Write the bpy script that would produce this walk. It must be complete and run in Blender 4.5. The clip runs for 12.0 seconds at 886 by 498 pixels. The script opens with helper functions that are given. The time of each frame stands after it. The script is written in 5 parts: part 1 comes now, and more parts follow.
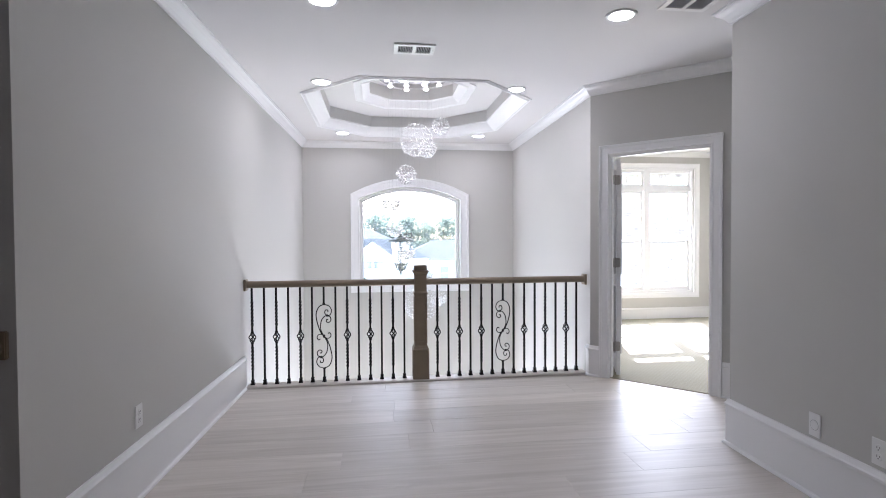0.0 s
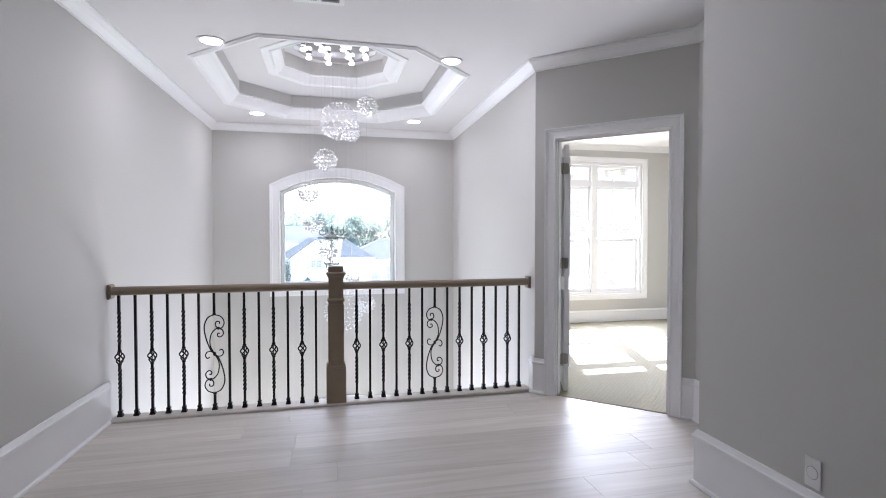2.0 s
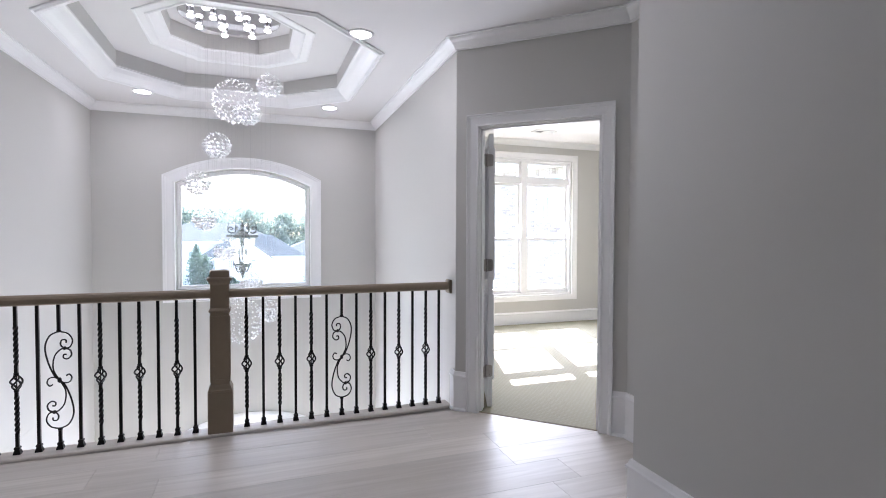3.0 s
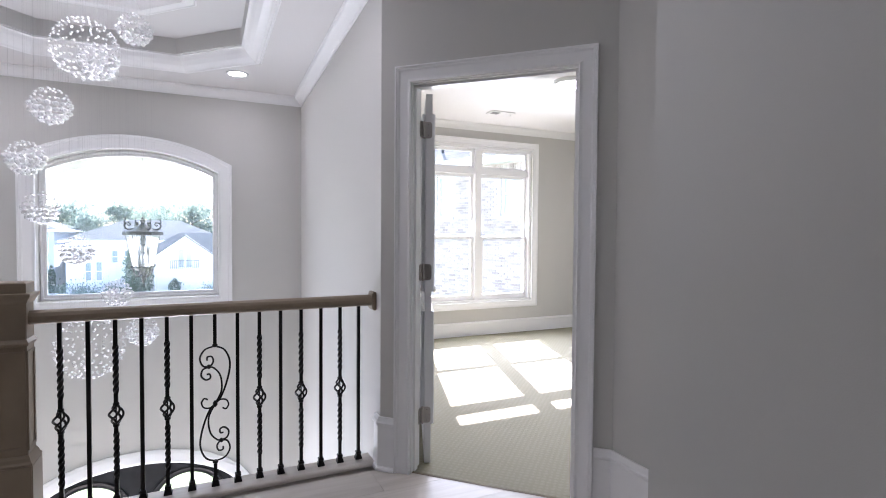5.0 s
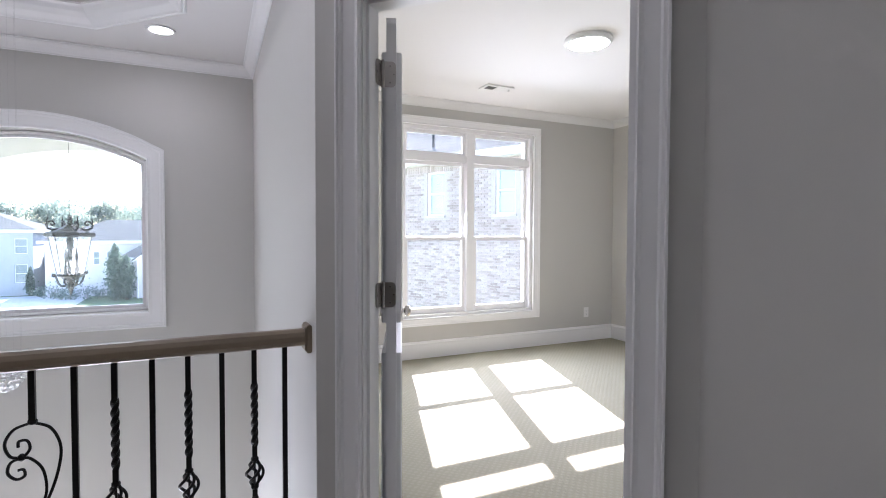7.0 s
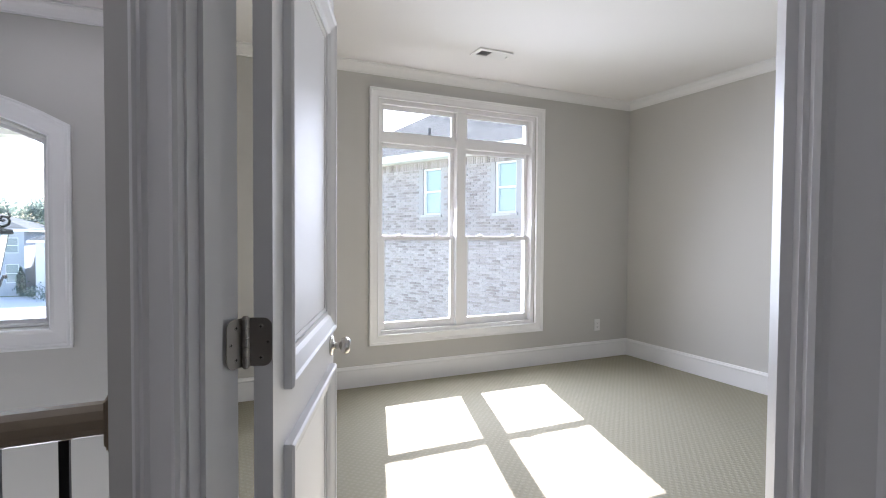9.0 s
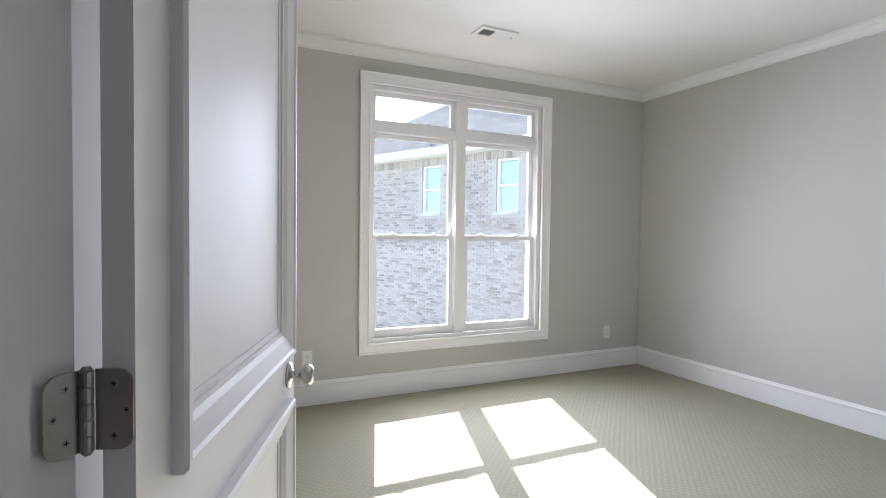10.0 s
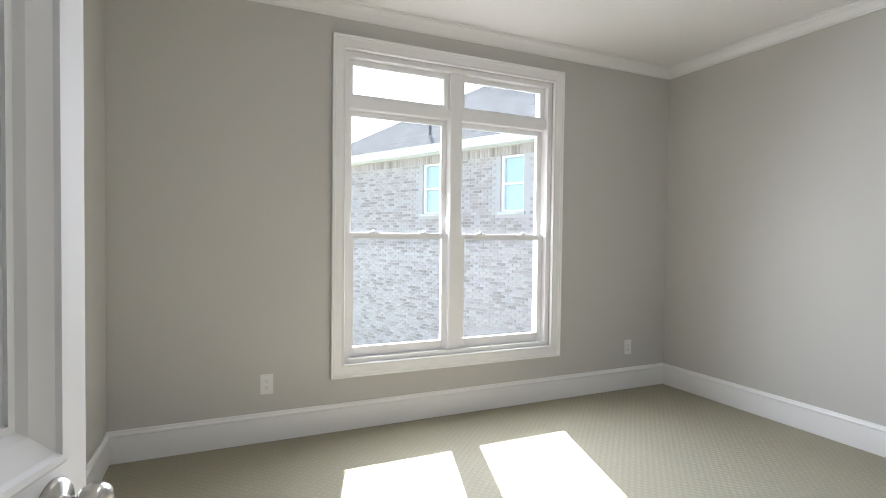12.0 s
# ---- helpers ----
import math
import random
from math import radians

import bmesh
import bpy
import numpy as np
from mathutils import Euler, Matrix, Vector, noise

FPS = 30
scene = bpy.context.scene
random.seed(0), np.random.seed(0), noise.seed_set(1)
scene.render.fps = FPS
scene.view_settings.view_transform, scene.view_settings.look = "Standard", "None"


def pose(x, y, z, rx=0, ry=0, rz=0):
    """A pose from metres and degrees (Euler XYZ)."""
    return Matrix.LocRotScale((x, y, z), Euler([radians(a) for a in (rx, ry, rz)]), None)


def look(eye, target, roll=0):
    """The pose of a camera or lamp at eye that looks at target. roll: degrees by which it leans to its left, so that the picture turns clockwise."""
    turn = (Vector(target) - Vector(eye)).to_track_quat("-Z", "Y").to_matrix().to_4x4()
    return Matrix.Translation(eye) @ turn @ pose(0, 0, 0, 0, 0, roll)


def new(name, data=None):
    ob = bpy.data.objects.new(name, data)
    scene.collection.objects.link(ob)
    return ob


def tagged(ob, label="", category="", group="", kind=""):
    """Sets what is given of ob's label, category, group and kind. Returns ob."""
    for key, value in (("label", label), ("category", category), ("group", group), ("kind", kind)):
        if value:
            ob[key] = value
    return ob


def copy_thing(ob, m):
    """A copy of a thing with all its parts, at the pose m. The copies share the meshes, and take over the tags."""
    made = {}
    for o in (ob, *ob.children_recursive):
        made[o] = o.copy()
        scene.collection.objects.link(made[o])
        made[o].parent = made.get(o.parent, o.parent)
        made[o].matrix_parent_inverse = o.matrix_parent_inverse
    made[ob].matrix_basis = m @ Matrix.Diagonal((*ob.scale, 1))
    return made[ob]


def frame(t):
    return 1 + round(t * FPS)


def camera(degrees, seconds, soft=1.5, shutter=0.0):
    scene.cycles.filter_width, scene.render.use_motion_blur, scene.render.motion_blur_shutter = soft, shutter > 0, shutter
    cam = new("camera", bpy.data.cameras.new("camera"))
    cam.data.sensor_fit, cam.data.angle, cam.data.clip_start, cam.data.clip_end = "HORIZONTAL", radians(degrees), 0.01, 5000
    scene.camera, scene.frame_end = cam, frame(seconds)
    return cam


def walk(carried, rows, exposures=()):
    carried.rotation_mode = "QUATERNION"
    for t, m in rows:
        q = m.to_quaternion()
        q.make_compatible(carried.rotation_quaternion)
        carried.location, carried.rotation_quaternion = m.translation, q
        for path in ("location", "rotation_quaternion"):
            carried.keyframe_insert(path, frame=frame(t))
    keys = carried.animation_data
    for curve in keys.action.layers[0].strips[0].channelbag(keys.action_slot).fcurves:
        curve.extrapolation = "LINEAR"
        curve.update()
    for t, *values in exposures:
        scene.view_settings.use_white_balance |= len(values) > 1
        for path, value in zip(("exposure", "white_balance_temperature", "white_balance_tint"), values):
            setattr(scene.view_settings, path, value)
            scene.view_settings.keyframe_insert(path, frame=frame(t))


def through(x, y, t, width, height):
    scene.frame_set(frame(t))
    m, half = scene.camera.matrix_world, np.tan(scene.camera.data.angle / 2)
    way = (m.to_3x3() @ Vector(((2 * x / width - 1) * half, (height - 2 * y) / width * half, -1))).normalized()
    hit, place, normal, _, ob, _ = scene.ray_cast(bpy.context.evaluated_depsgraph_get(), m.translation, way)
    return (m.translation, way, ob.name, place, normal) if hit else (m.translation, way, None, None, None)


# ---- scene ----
# ---- the camera and its walk ----
cam = camera(81.5, 12.0, soft=1.0)
PATH = [
    (0, (-0.397, 0.089, 1.332), (-0.143, 2.073, 1.287), -0.3),
    (0.5, (-0.315, 0.235, 1.325), (-0.052, 2.217, 1.279), -0.4),
    (1, (-0.233, 0.387, 1.316), (0.052, 2.366, 1.269), -0.3),
    (1.5, (-0.173, 0.591, 1.321), (0.157, 2.563, 1.268), -0.2),
    (2, (-0.082, 0.784, 1.309), (0.366, 2.732, 1.259), -0.0),
    (2.5, (0.078, 1.01, 1.32), (0.679, 2.917, 1.262), 0.1),
    (3, (0.225, 1.219, 1.312), (0.908, 3.098, 1.256), 0.2),
    (5, (0.765, 2.095, 1.296), (1.597, 3.912, 1.238), 0.4),
    (5.5, (0.868, 2.333, 1.293), (1.712, 4.146, 1.233), 0.3),
    (6, (0.966, 2.563, 1.3), (1.816, 4.372, 1.24), 0.3),
    (6.5, (1.116, 2.772, 1.3), (1.969, 4.58, 1.238), 0.2),
    (7, (1.26, 2.975, 1.305), (2.114, 4.783, 1.244), 0.2),
    (7.2, (1.293, 3.058, 1.311), (2.16, 4.859, 1.239), 0.1),
    (9, (1.778, 3.72, 1.286), (2.626, 5.53, 1.228), 0.4),
    (9.5, (1.878, 3.882, 1.277), (2.728, 5.691, 1.219), 0.6),
    (10, (1.964, 4.06, 1.282), (2.811, 5.871, 1.222), 0.7),
    (10.5, (2.046, 4.204, 1.279), (2.894, 6.014, 1.222), 0.6),
    (11, (2.178, 4.357, 1.278), (3.025, 6.167, 1.221), 0.5),
    (11.5, (2.26, 4.494, 1.275), (3.109, 6.304, 1.22), 0.7),
    (12, (2.34, 4.648, 1.253), (3.169, 6.467, 1.202), 0.7),
]
EXPOSURES = [(0.0, 3.88, 6000, 22), (3.0, 3.7, 6000, 22), (5.5, 3.43, 6020, 23.5), (7.0, 3.2, 6000, 23), (9.0, 2.84, 6020, 21), (10.0, 2.84, 6030, 20), (11.0, 2.87, 6080, 18), (12.0, 2.85, 6210, 17)]
walk(cam, [(t, look(eye, target, roll)) for t, eye, target, roll in PATH], EXPOSURES)
SKY, SUN, LED, DAY, BEDDAY = 0.108, 5.0, 0.27, 0.66, 8.4
WALLCOL = (0.54, 0.532, 0.507)

# ---- world, sun, large lights ----
world = bpy.data.worlds.new("sky")
scene.world = world
world.use_nodes = True
wn = world.node_tree.nodes
sky = wn.new("ShaderNodeTexSky")
sky.sky_type, sky.sun_disc = "NISHITA", False
sky.dust_density, sky.air_density = 1.0, 1.0
sky.sun_elevation, sky.sun_rotation = radians(38.2), radians(17.5)
wn["Background"].inputs["Strength"].default_value = SKY
world.node_tree.links.new(sky.outputs[0], wn["Background"].inputs["Color"])
SUNWAY = Vector((-0.382, -1.213, -1.0))
sun = new("sun", bpy.data.lights.new("sun", "SUN"))
sun.data.energy, sun.data.angle, sun.data.color = SUN, radians(0.5), (1.0, 0.96, 0.9)
sun.matrix_world = look((20, 60, 50), Vector((20, 60, 50)) + SUNWAY)


def lamp(name, x, y, z, watts, size, color=(0.97, 0.98, 1.0)):
    """A round lamp that shines down from a fitting in the ceiling."""
    ob = new(name, bpy.data.lights.new(name, "AREA"))
    ob.data.shape, ob.data.size, ob.data.energy, ob.data.color = "DISK", size, watts, color
    ob.matrix_world = Matrix.Translation((x, y, z))
    return ob


CEIL, BEDCEIL = 2.755, 2.684
DOWNLIGHTS = ((-0.89, 4.90), (0.94, 4.94), (-0.85, 7.20), (1.02, 7.21), (1.17, 3.25), (-0.71, 3.25), (1.17, 0.4), (-0.71, 0.4))
for x, y in DOWNLIGHTS:
    lamp("downlight_lamp", x, y, CEIL - 0.035, LED if y > 4 else (LED * 0.06 if y > 1 else LED * 0.35), 0.13)
lamp("chandelier_lamp", 0.03, 6.03, 3.0, 0.5, 0.6).data.spread = radians(60)
lamp("bedroom_lamp", 3.764, 5.874, BEDCEIL - 0.075, LED, 0.26)


def daylight(name, x, y, z, w, h, watts, color=(0.86, 0.94, 1.0), dip=0):
    """Sky light in a window's opening, shining into the room along -y."""
    ob = new(name, bpy.data.lights.new(name, "AREA"))
    ob.data.shape, ob.data.size, ob.data.size_y, ob.data.energy, ob.data.color = "RECTANGLE", w, h, watts, color
    ob.matrix_world = pose(x, y, z, -90 + dip, 0, 0)
    return ob


daylight("daylight_arched_window", 0.10, 7.99, 1.30, 1.35, 1.15, DAY)
daylight("daylight_bedroom_window", 3.916, 7.945, 1.42, 1.45, 1.85, BEDDAY, dip=20).data.spread = radians(135)
daylight("daylight_front_door", 0.14, 7.94, -2.2, 1.3, 1.2, 11.0)


# ---- materials ----
def mat(name, color, rough=0.6, metal=0.0, var=0.06, scale=3.0, fine=0.0, fine_scale=200.0, coat=0.0):
    """A painted or plain surface: broad uneven tone, fine relief, uneven gloss."""
    m = bpy.data.materials.new(name)
    m.use_nodes = True
    nt = m.node_tree
    b = nt.nodes["Principled BSDF"]
    b.inputs["Metallic"].default_value = metal
    b.inputs["Coat Weight"].default_value = coat
    geo = nt.nodes.new("ShaderNodeTexCoord")
    n1 = nt.nodes.new("ShaderNodeTexNoise")
    n1.inputs["Scale"].default_value, n1.inputs["Detail"].default_value = scale, 4
    nt.links.new(geo.outputs["Object"], n1.inputs["Vector"])
    ramp = nt.nodes.new("ShaderNodeMix")
    ramp.data_type = "RGBA"
    ramp.inputs["A"].default_value = (*[c * (1 - var) for c in color], 1)
    ramp.inputs["B"].default_value = (*[min(1, c * (1 + var)) for c in color], 1)
    nt.links.new(n1.outputs["Fac"], ramp.inputs["Factor"])
    nt.links.new(ramp.outputs["Result"], b.inputs["Base Color"])
    mr = nt.nodes.new("ShaderNodeMapRange")
    mr.inputs["To Min"].default_value, mr.inputs["To Max"].default_value = rough * 0.85, min(1, rough * 1.15)
    nt.links.new(n1.outputs["Fac"], mr.inputs["Value"])
    nt.links.new(mr.outputs["Result"], b.inputs["Roughness"])
    if fine:
        n2 = nt.nodes.new("ShaderNodeTexNoise")
        n2.inputs["Scale"].default_value, n2.inputs["Detail"].default_value = fine_scale, 3
        nt.links.new(geo.outputs["Object"], n2.inputs["Vector"])
        bp = nt.nodes.new("ShaderNodeBump")
        bp.inputs["Strength"].default_value, bp.inputs["Distance"].default_value = fine, 0.002
        nt.links.new(n2.outputs["Fac"], bp.inputs["Height"])
        nt.links.new(bp.outputs["Normal"], b.inputs["Normal"])
    return m


def glow(name, color, strength):
    m = bpy.data.materials.new(name)
    m.use_nodes = True
    b = m.node_tree.nodes["Principled BSDF"]
    b.inputs["Base Color"].default_value = (0.8, 0.8, 0.8, 1)
    b.inputs["Emission Color"].default_value, b.inputs["Emission Strength"].default_value = (*color, 1), strength
    return m


def glassy(name, color=(1, 1, 1), rough=0.0, ior=1.45):
    m = bpy.data.materials.new(name)
    m.use_nodes = True
    b = m.node_tree.nodes["Principled BSDF"]
    b.inputs["Base Color"].default_value, b.inputs["Roughness"].default_value = (*color, 1), rough
    b.inputs["Transmission Weight"].default_value, b.inputs["IOR"].default_value = 1.0, ior
    return m


def thin_glass(name, color, rough=0.0, veil=0.0):
    """A flat pane: light goes straight through, the gloss follows the angle; a pale translucent share imitates glare.
    """
    m = bpy.data.materials.new(name)
    m.use_nodes = True
    nt = m.node_tree
    tr, gl = nt.nodes.new("ShaderNodeBsdfTransparent"), nt.nodes.new("ShaderNodeBsdfGlossy")
    tr.inputs["Color"].default_value, gl.inputs["Roughness"].default_value = (*color, 1), rough
    fr, mx = nt.nodes.new("ShaderNodeFresnel"), nt.nodes.new("ShaderNodeMixShader")
    fr.inputs["IOR"].default_value = 1.3
    nt.links.new(fr.outputs[0], mx.inputs["Fac"])
    nt.links.new(tr.outputs[0], mx.inputs[1])
    nt.links.new(gl.outputs[0], mx.inputs[2])
    nt.links.new(mx.outputs[0], nt.nodes["Material Output"].inputs["Surface"])
    if veil:
        veil_, over = nt.nodes.new("ShaderNodeBsdfTranslucent"), nt.nodes.new("ShaderNodeMixShader")
        veil_.inputs["Color"].default_value, over.inputs["Fac"].default_value = (0.86, 0.93, 0.95, 1), veil
        nt.links.new(mx.outputs[0], over.inputs[1])
        nt.links.new(veil_.outputs[0], over.inputs[2])
        nt.links.new(over.outputs[0], nt.nodes["Material Output"].inputs["Surface"])
    return m


def plank_wood():
    """Pale grey-oak boards: long grain, knots and a tone of its own for each board."""
    m = mat("pale_oak", (0.5, 0.44, 0.38), 0.44, 0, 0.1, 2.0)
    nt = m.node_tree
    b = nt.nodes["Principled BSDF"]
    b.inputs["Specular IOR Level"].default_value = 0.24
    co = nt.nodes.new("ShaderNodeTexCoord")
    info = nt.nodes.new("ShaderNodeObjectInfo")
    add = nt.nodes.new("ShaderNodeVectorMath")
    add.operation = "MULTIPLY_ADD"
    add.inputs[1].default_value = (0.8, 14, 14)
    sc = nt.nodes.new("ShaderNodeVectorMath")
    sc.operation = "SCALE"
    sc.inputs[0].default_value = (37, 11, 5)
    nt.links.new(info.outputs["Random"], sc.inputs["Scale"])
    nt.links.new(co.outputs["Object"], add.inputs[0])
    nt.links.new(sc.outputs[0], add.inputs[2])
    n = nt.nodes.new("ShaderNodeTexNoise")
    n.inputs["Scale"].default_value, n.inputs["Detail"].default_value, n.inputs["Distortion"].default_value = 1.6, 8, 0.8
    nt.links.new(add.outputs[0], n.inputs["Vector"])
    cr = nt.nodes.new("ShaderNodeValToRGB")
    cr.color_ramp.elements[0].position, cr.color_ramp.elements[0].color = 0.3, (0.52, 0.48, 0.435, 1)
    cr.color_ramp.elements[1].position, cr.color_ramp.elements[1].color = 0.66, (0.63, 0.59, 0.545, 1)
    nt.links.new(n.outputs["Fac"], cr.inputs["Fac"])
    hs = nt.nodes.new("ShaderNodeHueSaturation")
    mr = nt.nodes.new("ShaderNodeMapRange")
    mr.inputs["To Min"].default_value, mr.inputs["To Max"].default_value = 0.9, 1.07
    nt.links.new(info.outputs["Random"], mr.inputs["Value"])
    nt.links.new(mr.outputs["Result"], hs.inputs["Value"])
    nt.links.new(cr.outputs["Color"], hs.inputs["Color"])
    nt.links.new(hs.outputs["Color"], b.inputs["Base Color"])
    bp = nt.nodes.new("ShaderNodeBump")
    bp.inputs["Strength"].default_value, bp.inputs["Distance"].default_value = 0.04, 0.001
    nt.links.new(n.outputs["Fac"], bp.inputs["Height"])
    nt.links.new(bp.outputs["Normal"], b.inputs["Normal"])
    return m


def carpet_weave():
    """Cut-and-loop carpet with a small diamond pattern in relief."""
    m = mat("carpet", (0.6, 0.57, 0.5), 0.95, 0, 0.07, 1.2)
    nt = m.node_tree
    b = nt.nodes["Principled BSDF"]
    co = nt.nodes.new("ShaderNodeTexCoord")
    mp = nt.nodes.new("ShaderNodeMapping")
    mp.inputs["Rotation"].default_value = (0, 0, radians(45))
    nt.links.new(co.outputs["Object"], mp.inputs["Vector"])
    waves = []
    for axis in ("X", "Y"):
        w = nt.nodes.new("ShaderNodeTexWave")
        w.bands_direction, w.wave_profile = axis, "SIN"
        w.inputs["Scale"].default_value, w.inputs["Distortion"].default_value = 10.0, 2.6
        w.inputs["Detail Scale"].default_value = 6.0
        nt.links.new(mp.outputs[0], w.inputs["Vector"])
        waves.append(w)
    mul = nt.nodes.new("ShaderNodeMath")
    mul.operation = "MULTIPLY"
    nt.links.new(waves[0].outputs["Fac"], mul.inputs[0])
    nt.links.new(waves[1].outputs["Fac"], mul.inputs[1])
    n = nt.nodes.new("ShaderNodeTexNoise")
    n.inputs["Scale"].default_value = 260
    nt.links.new(co.outputs["Object"], n.inputs["Vector"])
    ad = nt.nodes.new("ShaderNodeMath")
    ad.operation = "MULTIPLY_ADD"
    ad.inputs[1].default_value = 0.5
    nt.links.new(n.outputs["Fac"], ad.inputs[0])
    nt.links.new(mul.outputs[0], ad.inputs[2])
    bp = nt.nodes.new("ShaderNodeBump")
    bp.inputs["Strength"].default_value, bp.inputs["Distance"].default_value = 0.4, 0.004
    nt.links.new(ad.outputs[0], bp.inputs["Height"])
    nt.links.new(bp.outputs["Normal"], b.inputs["Normal"])
    mx = nt.nodes.new("ShaderNodeMix")
    mx.data_type = "RGBA"
    mx.inputs["A"].default_value, mx.inputs["B"].default_value = (0.3, 0.281, 0.203, 1), (0.342, 0.322, 0.245, 1)
    nt.links.new(ad.outputs[0], mx.inputs["Factor"])
    nt.links.new(mx.outputs["Result"], b.inputs["Base Color"])
    return m


def brickwork(name, c1, c2, mortar, scale_w=0.21, row=0.07):
    m = mat(name, c1, 0.85, 0, 0.1, 2)
    nt = m.node_tree
    b = nt.nodes["Principled BSDF"]
    co = nt.nodes.new("ShaderNodeTexCoord")
    mp = nt.nodes.new("ShaderNodeMapping")
    mp.inputs["Rotation"].default_value = (radians(90), 0, 0)
    nt.links.new(co.outputs["Object"], mp.inputs["Vector"])
    br = nt.nodes.new("ShaderNodeTexBrick")
    br.inputs["Scale"].default_value = 1.0
    br.inputs["Brick Width"].default_value, br.inputs["Row Height"].default_value = scale_w, row
    br.inputs["Mortar Size"].default_value, br.inputs["Bias"].default_value = 0.006, -0.45
    br.inputs["Color1"].default_value, br.inputs["Color2"].default_value, br.inputs["Mortar"].default_value = (*c1, 1), (*c2, 1), (*mortar, 1)
    nt.links.new(mp.outputs[0], br.inputs["Vector"])
    nt.links.new(br.outputs["Color"], b.inputs["Base Color"])
    bp = nt.nodes.new("ShaderNodeBump")
    bp.invert = True
    bp.inputs["Strength"].default_value, bp.inputs["Distance"].default_value = 0.6, 0.01
    nt.links.new(br.outputs["Fac"], bp.inputs["Height"])
    nt.links.new(bp.outputs["Normal"], b.inputs["Normal"])
    return m


WALL = mat("greige_wall_paint", WALLCOL, 0.75, 0, 0.025, 0.7, 0.12, 260)
TRAYPAINT = mat("tray_band_paint", (0.6, 0.592, 0.575), 0.8, 0, 0.02, 0.8, 0.1, 240)
# One white ceiling paint: bedroom copy lightened, hall copy darkened to imitate their light.
BEDCEILING = mat("brightened_ceiling_paint", (0.82, 0.81, 0.8), 0.85, 0, 0.02, 0.8, 0.1, 240)
CEILING = mat("dimmed_ceiling_paint", (0.69, 0.68, 0.672), 0.85, 0, 0.02, 0.8, 0.1, 240)
TRIM = mat("white_trim_paint", (0.82, 0.82, 0.82), 0.38, 0, 0.015, 2.0, 0.05, 90)
DOORWHITE = mat("white_door_enamel", (0.73, 0.73, 0.735), 0.5, 0, 0.015, 2.0, 0.04, 60)
OAK = plank_wood()
CARPET = carpet_weave()
STAIN = mat("grey_brown_stained_oak", (0.25, 0.195, 0.135), 0.45, 0, 0.16, 9.0, 0.15, 120)
IRON = mat("black_iron", (0.012, 0.011, 0.011), 0.42, 0.6, 0.2, 40.0, 0.1, 300)
NICKEL = mat("satin_nickel", (0.55, 0.53, 0.5), 0.26, 1.0, 0.06, 30.0)
DARKNICKEL = mat("aged_nickel", (0.4, 0.38, 0.355), 0.3, 1.0, 0.1, 30.0)
CHROME = mat("polished_chrome", (0.75, 0.75, 0.77), 0.06, 1.0, 0.02, 10.0)
PLATE = mat("white_plastic", (0.78, 0.78, 0.77), 0.35, 0, 0.02, 10.0)
# Near-black that stands in for shade inside the socket slots and vent duct.
SLOT = mat("recess_shade", (0.05, 0.05, 0.05), 0.8)
VENTGREY = mat("vent_louvre_grey", (0.36, 0.36, 0.36), 0.6)
LEDGLOW = glow("led_diffuser", (1.0, 0.97, 0.93), 2.5)
BULB = glow("bulb_glow", (1.0, 0.97, 0.93), 0.7)
# Both panes carry a pale translucent share that imitates veiling glare; the glass is clean.
PANE = thin_glass("window_glass", (0.97, 0.99, 0.99), 0.0, 0.006)
VEILEDPANE = thin_glass("glare_veiled_window_glass", (0.96, 0.99, 0.99), 0.0, 0.028)
CRYSTAL = glassy("crystal", (1, 1, 1), 0.06, 1.5)
# Low transmission leaves a mostly white body that imitates the sparkle of clear crystal.
CRYSTAL.node_tree.nodes["Principled BSDF"].inputs["Transmission Weight"].default_value = 0.28
WIRE = mat("steel_wire", (0.4, 0.4, 0.4), 0.5, 1.0)
LANTERNIRON = mat("weathered_lantern_iron", (0.03, 0.03, 0.03), 0.5, 0.5, 0.3, 20.0)
DOORBLACK = mat("black_iron_door", (0.015, 0.015, 0.017), 0.4, 0.3, 0.2, 10.0)
BRICK = brickwork("whitewashed_brick", (0.46, 0.43, 0.4), (0.24, 0.2, 0.18), (0.46, 0.44, 0.42))
GREYSTUCCO = mat("pale_grey_stucco", (0.36, 0.38, 0.4), 0.9, 0, 0.06, 0.6, 0.3, 30)
STUCCO = mat("white_stucco", (0.58, 0.57, 0.56), 0.9, 0, 0.06, 0.6, 0.3, 30)
SHINGLE = brickwork("grey_shingles", (0.095, 0.1, 0.1), (0.15, 0.155, 0.155), (0.06, 0.062, 0.062), 0.3, 0.14)
SHINGLE.node_tree.nodes["Principled BSDF"].inputs["Specular IOR Level"].default_value = 0.0
NBSHINGLE = brickwork("pale_grey_shingles", (0.132, 0.131, 0.121), (0.195, 0.192, 0.18), (0.052, 0.051, 0.048), 0.3, 0.14)
NBSHINGLE.node_tree.nodes["Principled BSDF"].inputs["Specular IOR Level"].default_value = 0.0
FASCIA = mat("white_fascia", (0.78, 0.78, 0.77), 0.5)
# The sky's reflection is largely put into this pale cyan base colour.
SKYPANE = mat("sky_coloured_window_glass", (0.3, 0.385, 0.385), 0.08, 0.2, 0.1, 0.8)
DARKPANE = mat("dark_window_glass", (0.25, 0.29, 0.31), 0.1, 0.2, 0.15, 0.8)
PORCHSTONE = mat("beige_porch_render", (0.44, 0.42, 0.4), 0.9, 0, 0.2, 2.5, 0.5, 25)
CONCRETE = mat("pale_concrete", (0.55, 0.54, 0.51), 0.85, 0, 0.1, 0.5, 0.3, 40)
